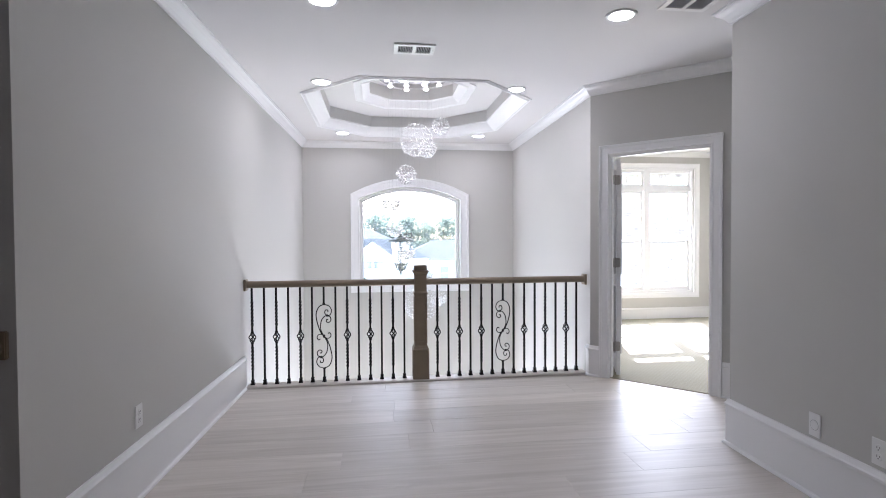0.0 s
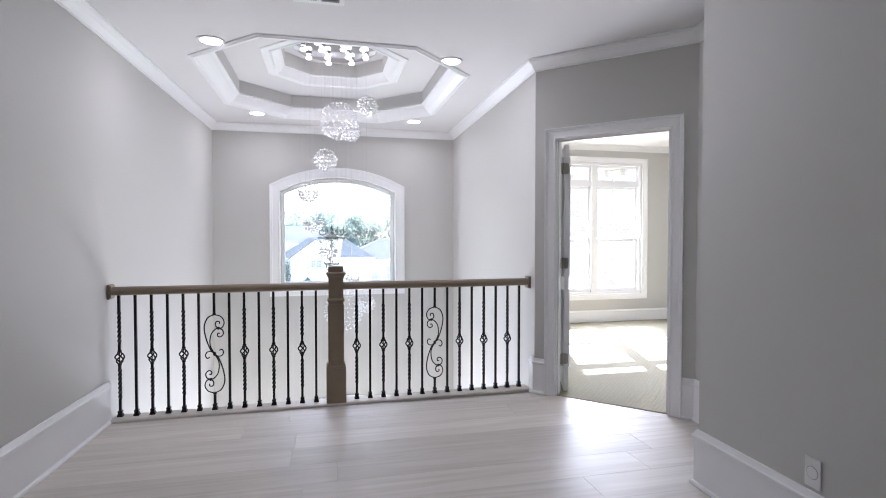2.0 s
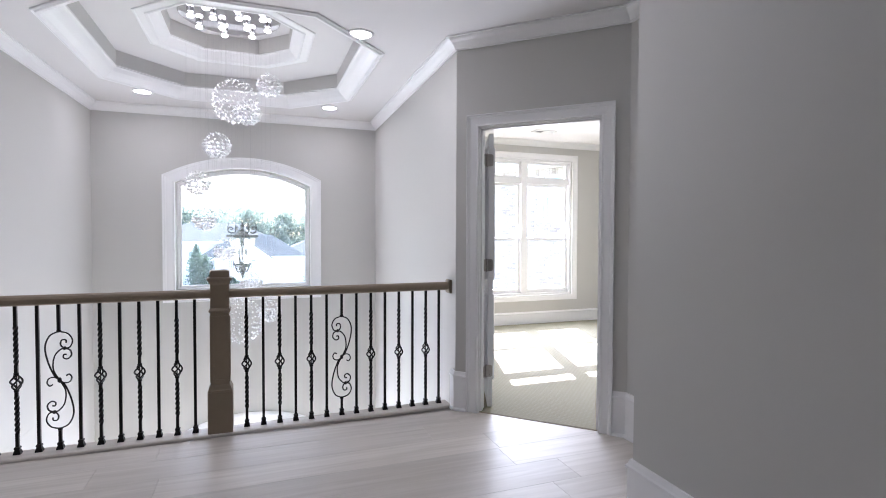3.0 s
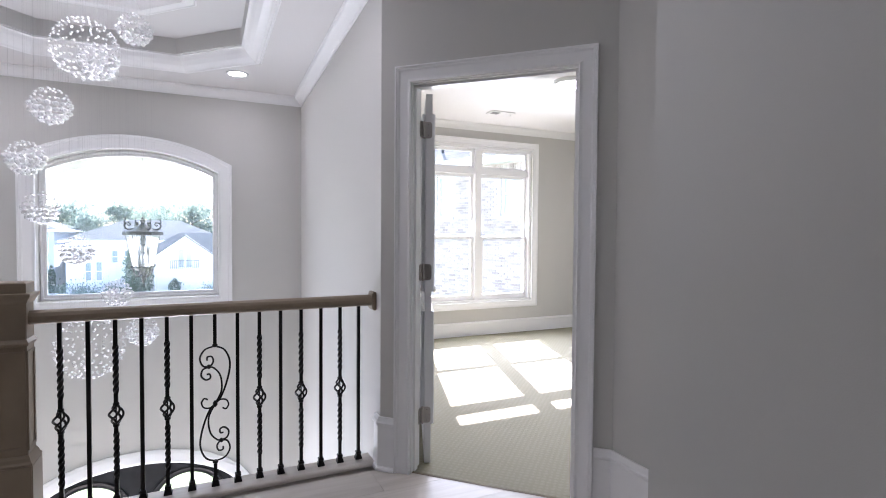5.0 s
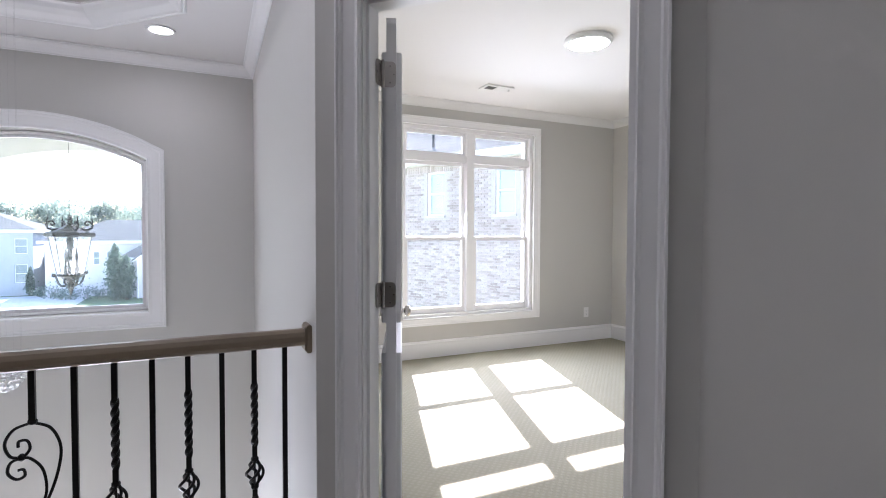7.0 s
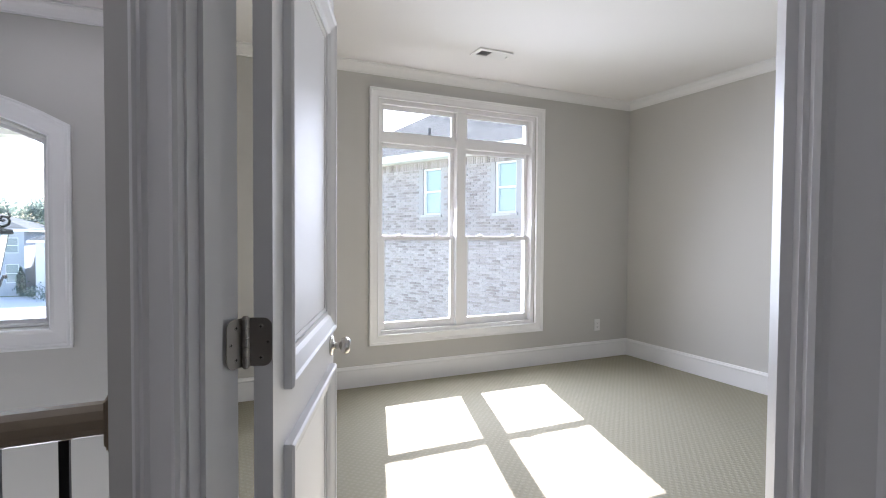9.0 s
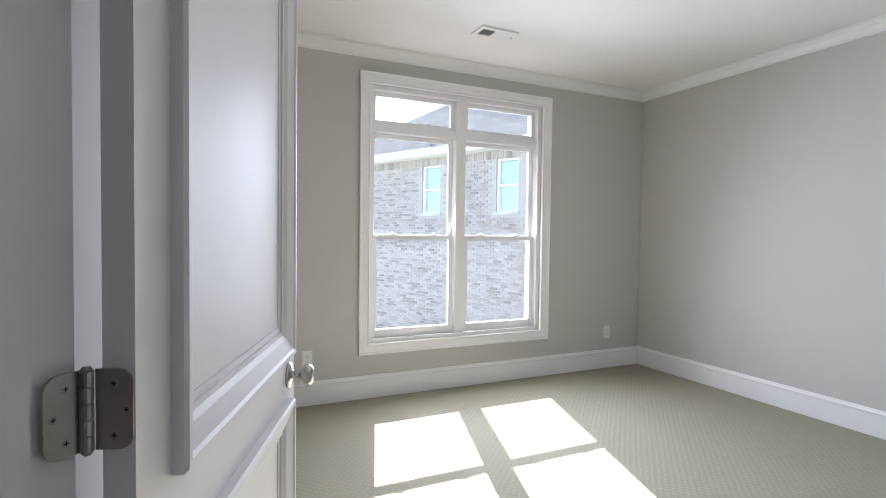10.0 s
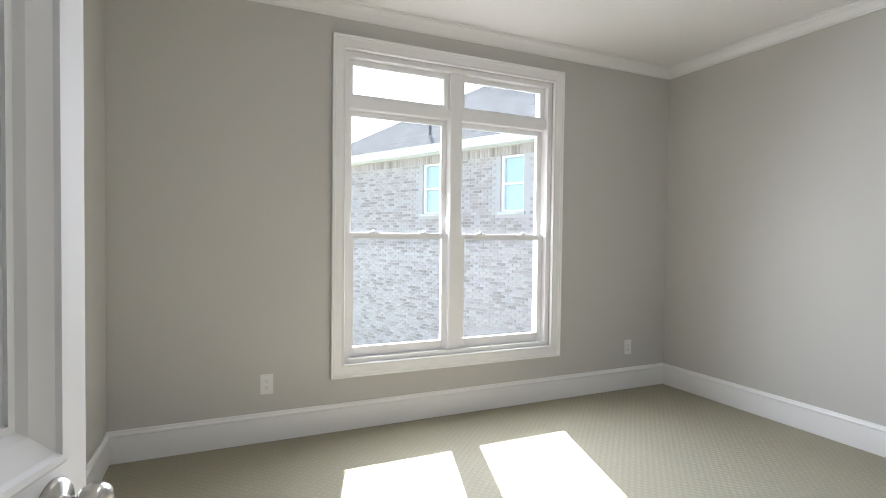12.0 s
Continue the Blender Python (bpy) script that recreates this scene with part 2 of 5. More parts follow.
GRASS = mat("lawn", (0.09, 0.13, 0.045), 0.95, 0, 0.35, 0.7, 0.5, 60)
MORTAR = mat("pale_mortar", (0.36, 0.33, 0.31), 0.9, 0, 0.12, 1.5, 0.4, 60)


def brick_faces(name, joined):
    """Whitewashed brick: most pale, some grey or tan, one tone for each brick."""
    m = mat(name, (0.7, 0.67, 0.63), 0.85, 0, 0.1, 3.0, 0.5, 70)
    nt = m.node_tree
    src = nt.nodes.new("ShaderNodeNewGeometry").outputs["Random Per Island"] if joined else nt.nodes.new("ShaderNodeObjectInfo").outputs["Random"]
    cr = nt.nodes.new("ShaderNodeValToRGB")
    el = cr.color_ramp.elements
    el[0].position, el[0].color = 0.0, (0.249, 0.203, 0.178, 1)
    el[1].position, el[1].color = 1.0, (0.442, 0.386, 0.357, 1)
    for p, c in ((0.09, (0.286, 0.237, 0.212)), (0.2, (0.337, 0.284, 0.253)), (0.38, (0.370, 0.315, 0.288)), (0.6, (0.414, 0.357, 0.329))):
        k = el.new(p)
        k.color = (*c, 1)
    nt.links.new(src, cr.inputs["Fac"])
    mx = nt.nodes.new("ShaderNodeMix")
    mx.data_type, mx.blend_type = "RGBA", "MULTIPLY"
    mx.inputs["Factor"].default_value = 0.35
    n = nt.nodes.new("ShaderNodeTexNoise")
    n.inputs["Scale"].default_value, n.inputs["Detail"].default_value = 9.0, 5
    nt.links.new(cr.outputs["Color"], mx.inputs["A"])
    nt.links.new(n.outputs["Fac"], mx.inputs["B"])
    nt.links.new(mx.outputs["Result"], nt.nodes["Principled BSDF"].inputs["Base Color"])
    return m


BRICKONE, BRICKMANY = brick_faces("whitewashed_brick_face", False), brick_faces("whitewashed_brick_faces", True)


def leafy(name, color, through=(1.05, 1.15, 0.95)):
    """Leaves that let some of the light through."""
    m = mat(name, color, 0.8, 0, 0.4, 1.5)
    nt = m.node_tree
    tr = nt.nodes.new("ShaderNodeBsdfTranslucent")
    tr.inputs["Color"].default_value = (color[0] * through[0], color[1] * through[1], color[2] * through[2], 1)
    mx = nt.nodes.new("ShaderNodeMixShader")
    mx.inputs["Fac"].default_value = 0.45
    nt.links.new(nt.nodes["Principled BSDF"].outputs[0], mx.inputs[1])
    nt.links.new(tr.outputs[0], mx.inputs[2])
    nt.links.new(mx.outputs[0], nt.nodes["Material Output"].inputs["Surface"])
    return m


# Haze and glare over the treeline are put into this paler, greyer leaf colour.
LEAF = leafy("hazed_tree_leaves", (0.16, 0.19, 0.18))
CYPRESSLEAF = leafy("cypress_leaves", (0.1, 0.135, 0.11))
LANTERNGLASS = thin_glass("seeded_lantern_glass", (0.95, 0.97, 0.97), 0.1)
lt = LANTERNGLASS.node_tree
seeds, half = lt.nodes.new("ShaderNodeBsdfTranslucent"), lt.nodes.new("ShaderNodeMixShader")
seeds.inputs["Color"].default_value, half.inputs["Fac"].default_value = (0.85, 0.87, 0.87, 1), 0.14
lt.links.new(lt.nodes["Mix Shader"].outputs[0], half.inputs[1])
lt.links.new(seeds.outputs[0], half.inputs[2])
lt.links.new(half.outputs[0], lt.nodes["Material Output"].inputs["Surface"])
BARK = mat("bark", (0.14, 0.1, 0.07), 0.9, 0, 0.3, 6.0, 0.5, 30)


# ---- building helpers ----
def flush(bm, name, material, parent=None, label="", smooth=False):
    bmesh.ops.recalc_face_normals(bm, faces=bm.faces)
    me = bpy.data.meshes.new(name)
    bm.to_mesh(me)
    bm.free()
    if smooth:
        me.shade_smooth()
    me.materials.append(material)
    ob = new(name, me)
    if parent:
        ob.parent = parent
    if label:
        ob["label"] = label
    return ob


def part(name, bm, material, parent, label="", smooth=False):
    return flush(bm, name, material, parent, label, smooth)


def box(bm, x0, x1, y0, y1, z0, z1, m=None, bevel=0.0):
    v = bmesh.ops.create_cube(bm, size=1)["verts"]
    for p in v:
        p.co = Vector(((x0 + x1) / 2 + p.co.x * (x1 - x0), (y0 + y1) / 2 + p.co.y * (y1 - y0), (z0 + z1) / 2 + p.co.z * (z1 - z0)))
    if bevel:
        es = list({e for p in v for e in p.link_edges})
        r = bmesh.ops.bevel(bm, geom=es, offset=bevel, segments=2, affect="EDGES")
        v = list({q for f in r["faces"] for q in f.verts} | {p for p in v if p.is_valid})
    if m is not None:
        for p in v:
            p.co = m @ p.co
    return bm


def B(*a, **k):
    return box(bmesh.new(), *a, **k)


def turned(bm, prof, seg=24, m=None):
    """A body of revolution round z from (radius, height) pairs."""
    rings = []
    for r, z in prof:
        rings.append([bm.verts.new((r * math.cos(2 * math.pi * k / seg), r * math.sin(2 * math.pi * k / seg), z)) for k in range(seg)])
    for a, b in zip(rings, rings[1:]):
        for k in range(seg):
            bm.faces.new((a[k], a[(k + 1) % seg], b[(k + 1) % seg], b[k]))
    bm.faces.new(rings[0][::-1])
    bm.faces.new(rings[-1])
    if m is not None:
        for ring in rings:
            for p in ring:
                p.co = m @ p.co
    return bm


def sweep(bm, path, prof, up=(0, 0, 1), closed=False):
    """Carries a closed profile of (aside, upward) along a path in the plane square to up, mitred; aside is to the left of the way."""
    up = Vector(up).normalized()
    pts = [Vector(p) for p in path]
    n = len(pts)
    rings = []
    for i, p in enumerate(pts):
        a = pts[i] - pts[i - 1] if (closed or i > 0) else pts[1] - pts[0]
        b = pts[(i + 1) % n] - pts[i] if (closed or i < n - 1) else pts[-1] - pts[-2]
        la, lb = up.cross(a.normalized()), up.cross(b.normalized())
        s = la + lb
        s = s.normalized() / max(0.2, s.normalized().dot(la))
        rings.append([bm.verts.new(p + s * o + up * h) for o, h in prof])
    k = len(prof)
    for i in range(n if closed else n - 1):
        a, b = rings[i], rings[(i + 1) % n]
        for j in range(k):
            bm.faces.new((a[j], a[(j + 1) % k], b[(j + 1) % k], b[j]))
    if not closed:
        bm.faces.new(rings[0][::-1])
        bm.faces.new(rings[-1])
    return bm


def slab(bm, outer, holes, m, depth):
    """A flat panel with holes: outlines as (along, up), laid out by m, with its thickness along m's y."""
    loops = []
    for side in (0.0, depth):
        edges = []
        for loop in (outer, *holes):
            vs = [bm.verts.new(m @ Vector((u, side, v))) for u, v in loop]
            edges += [bm.edges.new((vs[i], vs[(i + 1) % len(vs)])) for i in range(len(vs))]
            loops.append(vs)
        bmesh.ops.triangle_fill(bm, edges=edges, use_beauty=True)
    half = len(loops) // 2
    for a, b in zip(loops[:half], loops[half:]):
        for i in range(len(a)):
            j = (i + 1) % len(a)
            bm.faces.new((a[i], a[j], b[j], b[i]))
    return bm


def along(a, b, z=0.0):
    """The frame of a wall from a to b: x along it, y to its right side, z up."""
    a, b = Vector((*a, z)), Vector((*b, z))
    d = (b - a).normalized()
    y = d.cross(Vector((0, 0, 1)))
    m = Matrix((d, y, (0, 0, 1))).transposed().to_4x4()
    m.translation = a
    return m


def tube(bm, pts, r, seg=8, cap=True):
    """A round bar along points."""
    pts = [Vector(p) for p in pts]
    rings = []
    side = None
    for i, p in enumerate(pts):
        t = (pts[min(i + 1, len(pts) - 1)] - pts[max(i - 1, 0)]).normalized()
        if side is None:
            side = t.orthogonal().normalized()
        side = (side - t * side.dot(t)).normalized()
        o = t.cross(side)
        rr = r(i / (len(pts) - 1)) if callable(r) else r
        rings.append([bm.verts.new(p + rr * (math.cos(2 * math.pi * k / seg) * side + math.sin(2 * math.pi * k / seg) * o)) for k in range(seg)])
    for a, b in zip(rings, rings[1:]):
        for k in range(seg):
            bm.faces.new((a[k], a[(k + 1) % seg], b[(k + 1) % seg], b[k]))
    if cap:
        bm.faces.new(rings[0][::-1])
        bm.faces.new(rings[-1])
    return bm


def thing(name, label, category, group="", at=(0, 0, 0), rz=0.0):
    e = new(name)
    e.empty_display_size = 0.1
    e.matrix_world = pose(*at, 0, 0, rz)
    return tagged(e, label, category, group)


def structure(ob, label=""):
    return tagged(ob, label, kind="structure")


# ---- the plan ----
LOW = -3.05
SLANT = 0.031
FAR = 7.87
DIAG = 6.414
LEFT0, LEFT1 = (-1.575 + SLANT * (2.07 - 4.8), 2.07), (-1.575 + SLANT * (FAR - 4.8), FAR)
CORNER = (1.625, DIAG - 1.625)
RIGHT1 = (1.697, FAR)
NOOK = (2.485, DIAG - 2.485)
PIER = (1.835, 3.10)
PIER0 = (1.835 - SLANT * 10.1, -7.0)
T = 0.11


def wall(name, a, b, z0, z1, holes=(), label="", thick=T, ends=(0, 0)):
    """A wall from a to b whose room is on the left of the way."""
    m = along(a, b)
    n = (Vector(b) - Vector(a)).length
    ob = flush(slab(bmesh.new(), [(-ends[0], z0), (n + ends[1], z0), (n + ends[1], z1), (-ends[0], z1)], holes, m, thick), name, WALL)
    return structure(ob, label or "smooth greige painted wall")


TOP = 3.5
# hall and foyer, walked round with the room on the left
wall("wall_pier", PIER0, PIER, -0.3, TOP)
wall("wall_pier_end", (PIER[0] + T + 0.003, PIER[1]), (NOOK[0] + T, PIER[1]), -0.3, TOP, ends=(0, 0))
wall("wall_nook", (NOOK[0], PIER[1] + 0.003), NOOK, -0.3, TOP)
DOORA, DOORB, DOORH = 1.202, 2.050, 2.086


def diag(s, d=0.0):
    """A place on the slanting wall: s as (y - x) / sqrt 2, d metres towards the bedroom."""
    r = math.sqrt(0.5)
    x = (DIAG - s * math.sqrt(2)) / 2
    return (x + d * r, DIAG - x + d * r)


S_NOOK, S_CORNER = (NOOK[1] - NOOK[0]) / math.sqrt(2), (CORNER[1] - CORNER[0]) / math.sqrt(2)
a0, b0 = DOORA - S_NOOK - 0.02, DOORB - S_NOOK + 0.02
n0 = S_CORNER - S_NOOK
m = along(NOOK, CORNER)
structure(flush(slab(bmesh.new(), [(0, -0.3), (a0, -0.3), (a0, DOORH + 0.02), (b0, DOORH + 0.02), (b0, -0.3), (n0, -0.3), (n0, TOP), (0, TOP)], [], m, T), "wall_diagonal", WALL), "smooth greige painted angled wall round a bedroom doorway")
wall("wall_foyer_right", (CORNER[0] + 0.001, CORNER[1] + 0.002), RIGHT1, LOW, TOP)
WX0, WX1, WZ0, WSPRING, WAPEX = -0.655, 0.865, 0.645, 1.905, 2.095


def arch(x0, x1, z0, spring, apex, n=20):
    """An outline with a flat segmental top, anticlockwise from its lower left corner."""
    w, h = (x1 - x0) / 2, apex - spring
    r = (w * w + h * h) / (2 * h)
    c, zc = (x0 + x1) / 2, apex - r
    half = math.asin(w / r)
    pts = [(x0, z0), (x1, z0)]
    for k in range(n + 1):
        g = half - 2 * half * k / n
        pts.append((c + r * math.sin(g), zc + r * math.cos(g)))
    return pts


def round_arch(c, half, z0, spring, rise, n=24):
    pts = [(c - half, z0), (c + half, z0)]
    for k in range(n + 1):
        g = math.pi * k / n
        pts.append((c + half * math.cos(g), spring + rise * math.sin(g)))
    return pts


mf = Matrix.Translation((0, FAR, 0))
DC, DHALF, DSPR, DRISE = 0.14, 0.95, -1.49, 0.50
structure(flush(slab(bmesh.new(), [(LEFT1[0] - 0.2, LOW), (RIGHT1[0] + 0.06, LOW), (RIGHT1[0] + 0.06, TOP), (LEFT1[0] - 0.2, TOP)],
                     [arch(WX0, WX1, WZ0, WSPRING, WAPEX), round_arch(DC, DHALF, LOW + 0.01, DSPR, DRISE)], mf, 0.2), "wall_far", WALL), "smooth greige painted wall with an arched window")
wall("wall_left", LEFT1, LEFT0, -0.3, TOP)
wall("wall_left_lower", LEFT1, (LEFT1[0] - SLANT * (FAR - 4.6), 4.6), LOW, -0.301)
wall("wall_left_return", (-1.655 - T, 2.62), (-3.6, 2.62), -0.3, TOP)
# Unseen hall depth to y -7, added so less light bounces onto the pier.
wall("wall_stair_side", (-3.6, 2.62), (-3.6, -7.0), -0.3, TOP, ends=(0.12, 0.12))
wall("wall_behind", (-3.598, -7.0), (PIER0[0] + 0.1, -7.0), -0.3, TOP)
# bedroom
BX0, BX1, BY0 = 1.822, 5.905, 3.10
BWX0, BWX1, BWZ0, BWZ1 = 3.119, 4.713, 0.425, 2.42
structure(flush(slab(bmesh.new(), [(RIGHT1[0] + 0.063, LOW), (BX1 + 0.2, LOW), (BX1 + 0.2, TOP), (RIGHT1[0] + 0.063, TOP)],
                     [[(BWX0, BWZ0), (BWX1, BWZ0), (BWX1, BWZ1), (BWX0, BWZ1)]], mf, 0.2), "wall_window_bedroom", WALL), "smooth greige painted bedroom wall round a tall window")
wall("wall_bedroom_right", (BX1, BY0), (BX1, FAR - 0.003), -0.3, TOP)
wall("wall_bedroom_near", (NOOK[0] + T + 0.003, BY0), (BX1 + T, BY0), -0.3, TOP)
wall("wall_bedroom_left", (BX0 + 0.02, FAR - 0.003), (BX0 - 0.06, CORNER[1] + 0.1), -0.3, TOP, thick=0.05)


def octagon(cx, cy, hx, hy, cut):
    return [(cx - hx + cut, cy - hy), (cx + hx - cut, cy - hy), (cx + hx, cy - hy + cut), (cx + hx, cy + hy - cut),
            (cx + hx - cut, cy + hy), (cx - hx + cut, cy + hy), (cx - hx, cy + hy - cut), (cx - hx, cy - hy + cut)]


OC = (0.03, 6.03)
flat = Matrix(((1, 0, 0, 0), (0, 0, 1, 0), (0, 1, 0, 0), (0, 0, 0, 1)))


def ceil_slab(z, outer, holes, thick):
    """A level panel with holes at height z."""
    return slab(bmesh.new(), outer, holes, Matrix.Translation((0, 0, z)) @ flat, thick)


O1, O2 = octagon(*OC, 1.13, 1.31, 0.56), octagon(*OC, 1.0, 1.18, 0.507)
O3, O4 = octagon(*OC, 0.58, 0.63, 0.30), octagon(*OC, 0.50, 0.55, 0.268)
Z1, Z2, Z3 = CEIL, CEIL + 0.235, CEIL + 0.44
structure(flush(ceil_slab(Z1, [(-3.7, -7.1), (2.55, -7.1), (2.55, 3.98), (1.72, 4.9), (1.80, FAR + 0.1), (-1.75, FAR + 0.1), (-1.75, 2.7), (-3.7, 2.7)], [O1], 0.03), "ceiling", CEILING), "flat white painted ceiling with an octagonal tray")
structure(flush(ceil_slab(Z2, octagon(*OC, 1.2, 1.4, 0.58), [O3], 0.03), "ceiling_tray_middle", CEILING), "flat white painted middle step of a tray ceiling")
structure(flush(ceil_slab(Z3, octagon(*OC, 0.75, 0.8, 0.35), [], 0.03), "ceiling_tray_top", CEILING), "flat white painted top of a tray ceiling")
structure(flush(ceil_slab(BEDCEIL, [(BX0 - 0.1, CORNER[1] + 0.13), (2.59, 3.96), (2.59, BY0 - 0.1), (BX1 + 0.1, BY0 - 0.1), (BX1 + 0.1, FAR + 0.1), (BX0 - 0.1, FAR + 0.1)], [], 0.03), "ceiling_bedroom", BEDCEILING), "flat white painted bedroom ceiling")
# Unseen slab added over all rooms to keep daylight from leaking in.
structure(flush(ceil_slab(TOP, [(-4, -7.4), (6.3, -7.4), (6.3, FAR + 0.15), (-4, FAR + 0.15)], [], 0.1), "ceiling_attic", CEILING), "unseen slab closing off daylight above the ceilings")
for nm, o, z0, z1 in (("wall_tray_lower", O2, Z1 + 0.101, Z2), ("wall_tray_upper", O4, Z2 + 0.071, Z3)):
    structure(flush(sweep(bmesh.new(), [(x, y, 0) for x, y in o], [(0, z0), (0, z1 - 0.001), (-0.05, z1 - 0.001), (-0.05, z0)], closed=True), nm, TRAYPAINT if nm == "wall_tray_lower" else WALL), "greige painted upright band of a tray ceiling")

# floors
structure(flush(ceil_slab(-0.30, [(-3.7, -7.1), (1.75, -7.1), (PIER[0] + 0.05, PIER[1] - 0.1), (2.55, 3.05), (2.55, 3.95), (1.7, 4.80), (1.66, 4.965), (-1.60, 4.905), (-1.65, 2.6), (-3.7, 2.6)], [], 0.275), "floor", OAK), "pale grey-washed oak plank floor")
structure(flush(ceil_slab(-0.28, [diag(DOORB + 0.2, 0.10), diag(DOORB, 0.10), diag(DOORB, 0.02), diag(DOORA, 0.02), diag(DOORA, 0.10), (2.60, 3.97), (2.60, BY0 - 0.05), (BX1 + 0.05, BY0 - 0.05), (BX1 + 0.05, FAR + 0.05), (BX0 - 0.05, FAR + 0.05)], [], 0.285), "floor_bedroom", CARPET), "cream cut-and-loop patterned bedroom carpet")
structure(flush(ceil_slab(LOW - 0.1, [(-1.85, 3.0), (1.85, 3.0), (1.85, FAR + 0.2), (-1.85, FAR + 0.2)], [], 0.1), "floor_foyer", OAK), "pale oak floor of the entrance hall below")
structure(flush(B(-1.85, 1.85, 2.9, 3.0, LOW, -0.31), "wall_foyer_back", WALL), "greige wall of the entrance hall below")

# ---- mouldings ----
CROWN = [(0, 0), (0, -0.105), (0.012, -0.105), (0.014, -0.092), (0.022, -0.088), (0.032, -0.07), (0.052, -0.045), (0.074, -0.03), (0.082, -0.02), (0.084, -0.012), (0.1, -0.01), (0.1, 0)]
BASE = [(0, 0), (0.017, 0), (0.017, 0.243), (0.024, 0.249), (0.025, 0.261), (0.018, 0.268), (0.014, 0.278), (0.01, 0.29), (0, 0.29)]
BEDBASE = [(0, 0), (0.015, 0), (0.015, 0.143), (0.019, 0.148), (0.019, 0.155), (0.013, 0.163), (0.009, 0.174), (0, 0.176)]
SHOE = [(0.017, 0), (0.033, 0), (0.032, 0.008), (0.027, 0.016), (0.017, 0.02)]


def run(name, pts, prof, z, label="", closed=False):
    return structure(flush(sweep(bmesh.new(), [(x, y, z) for x, y in pts], prof, closed=closed), name, TRIM), label)


loop = [PIER0, PIER, (NOOK[0], PIER[1]), NOOK, CORNER, RIGHT1, LEFT1, LEFT0, (LEFT0[0] - T, 2.07), (-1.645 - T, 2.62), (-3.6, 2.62), (-3.6, -7.0)]
run("trim_crown", loop, [(o * 0.86, h * 0.86) for o, h in CROWN], CEIL, "white painted crown moulding", True)
bed = [(NOOK[0] + T + 0.003, diag(S_NOOK, T)[1]), (NOOK[0] + T + 0.003, BY0), (BX1, BY0), (BX1, FAR), (BX0 + 0.02, FAR), (BX0 - 0.058, CORNER[1] + 0.2)]
BEDCROWN = [(o * 0.76, h * 0.76) for o, h in CROWN]
run("trim_crown_bedroom", bed, BEDCROWN, BEDCEIL, "white painted crown moulding of the bedroom")
run("trim_crown_bedroom_door", [diag(S_CORNER - 0.06, T), diag(S_NOOK + 0.03, T)], BEDCROWN, BEDCEIL, "white painted crown moulding over the bedroom door")
for nm, pts in (("baseboard_pier", [PIER0, PIER, (NOOK[0], PIER[1]), NOOK, diag(DOORA - 0.095)]),
                ("baseboard_corner", [diag(DOORB + 0.095), CORNER, (1.6265, 4.86)]),
                ("baseboard_left", [(LEFT0[0] + SLANT * 2.86, 4.81), LEFT0, (LEFT0[0] - T, 2.07), (-1.645 - T, 2.62), (-3.6, 2.62), (-3.6, -7.0)]),
                ("baseboard_bedroom", bed)):
    run(nm, pts, BASE if nm != "baseboard_bedroom" else BEDBASE, 0.0 if nm != "baseboard_bedroom" else 0.006, "tall white painted baseboard with a moulded cap")
    if nm != "baseboard_bedroom":
        run(nm.replace("baseboard", "trim_shoe"), pts, SHOE, 0.0, "white painted shoe moulding")
LIP = [(0, 0), (-0.035, 0), (-0.035, -0.010), (-0.028, -0.014), (-0.022, -0.008), (-0.015, -0.008), (-0.008, -0.018), (0.012, -0.018), (0.022, -0.006), (0.035, 0.004), (0.06, 0.022), (0.09, 0.052), (0.108, 0.078), (0.118, 0.086), (0.13, 0.088), (0.13, 0.101), (0.0, 0.101)]
LIP2 = [(0, 0), (-0.09, 0), (-0.09, -0.008), (-0.08, -0.012), (-0.07, -0.006), (-0.015, -0.006), (-0.006, -0.014), (0.008, -0.014), (0.016, -0.004), (0.03, 0.008), (0.05, 0.03), (0.066, 0.052), (0.08, 0.06), (0.08, 0.071), (0.0, 0.071)]
run("trim_tray_lower", O1, LIP, Z1, "white painted crown moulding round an octagonal ceiling tray", True)
run("trim_tray_upper", O3, LIP2, Z2, "white painted crown moulding round the upper ceiling tray", True)

CASING = [(0, 0), (0, 0.014), (0.006, 0.02), (0.014, 0.016), (0.022, 0.014), (0.07, 0.018), (0.078, 0.024), (0.088, 0.024), (0.092, 0.03), (0.1, 0.03), (0.1, 0)]


def casing(bm, m, outline, prof, closed):
    """A moulded surround on a wall: outline in (along, up), the wall's room side towards -y of m; aside is outward."""
    up = (m.to_3x3() @ Vector((0, -1, 0)))
    return sweep(bm, [m @ Vector((u, 0, v)) for u, v in outline], prof, up, closed)


# ---- bedroom doorway ----
md = along(diag(0.0), diag(1.0))
door1 = structure(new("door_1"), "white panelled bedroom door standing open with nickel hinges")
door1["category"] = "door"
part("casing", casing(bmesh.new(), md, [(DOORB + 0.006, 0.0), (DOORB + 0.006, DOORH + 0.006), (DOORA - 0.006, DOORH + 0.006), (DOORA - 0.006, 0.0)], [(o * 0.87, h) for o, h in CASING], False), TRIM, door1, "white moulded door casing")
bm = bmesh.new()
for u0, u1, v0, v1 in ((DOORA - 0.104, DOORA - 0.004, 0.006, DOORH + 0.104), (DOORB + 0.03, DOORB + 0.104, 0.006, DOORH + 0.104), (DOORA - 0.004, DOORB + 0.03, DOORH + 0.004, DOORH + 0.104)):
    box(bm, u0, u1, T + 0.001, T + 0.008, v0, v1, md)
part("inner_casing", bm, TRIM, door1, "white door casing on the bedroom side")
bm = bmesh.new()
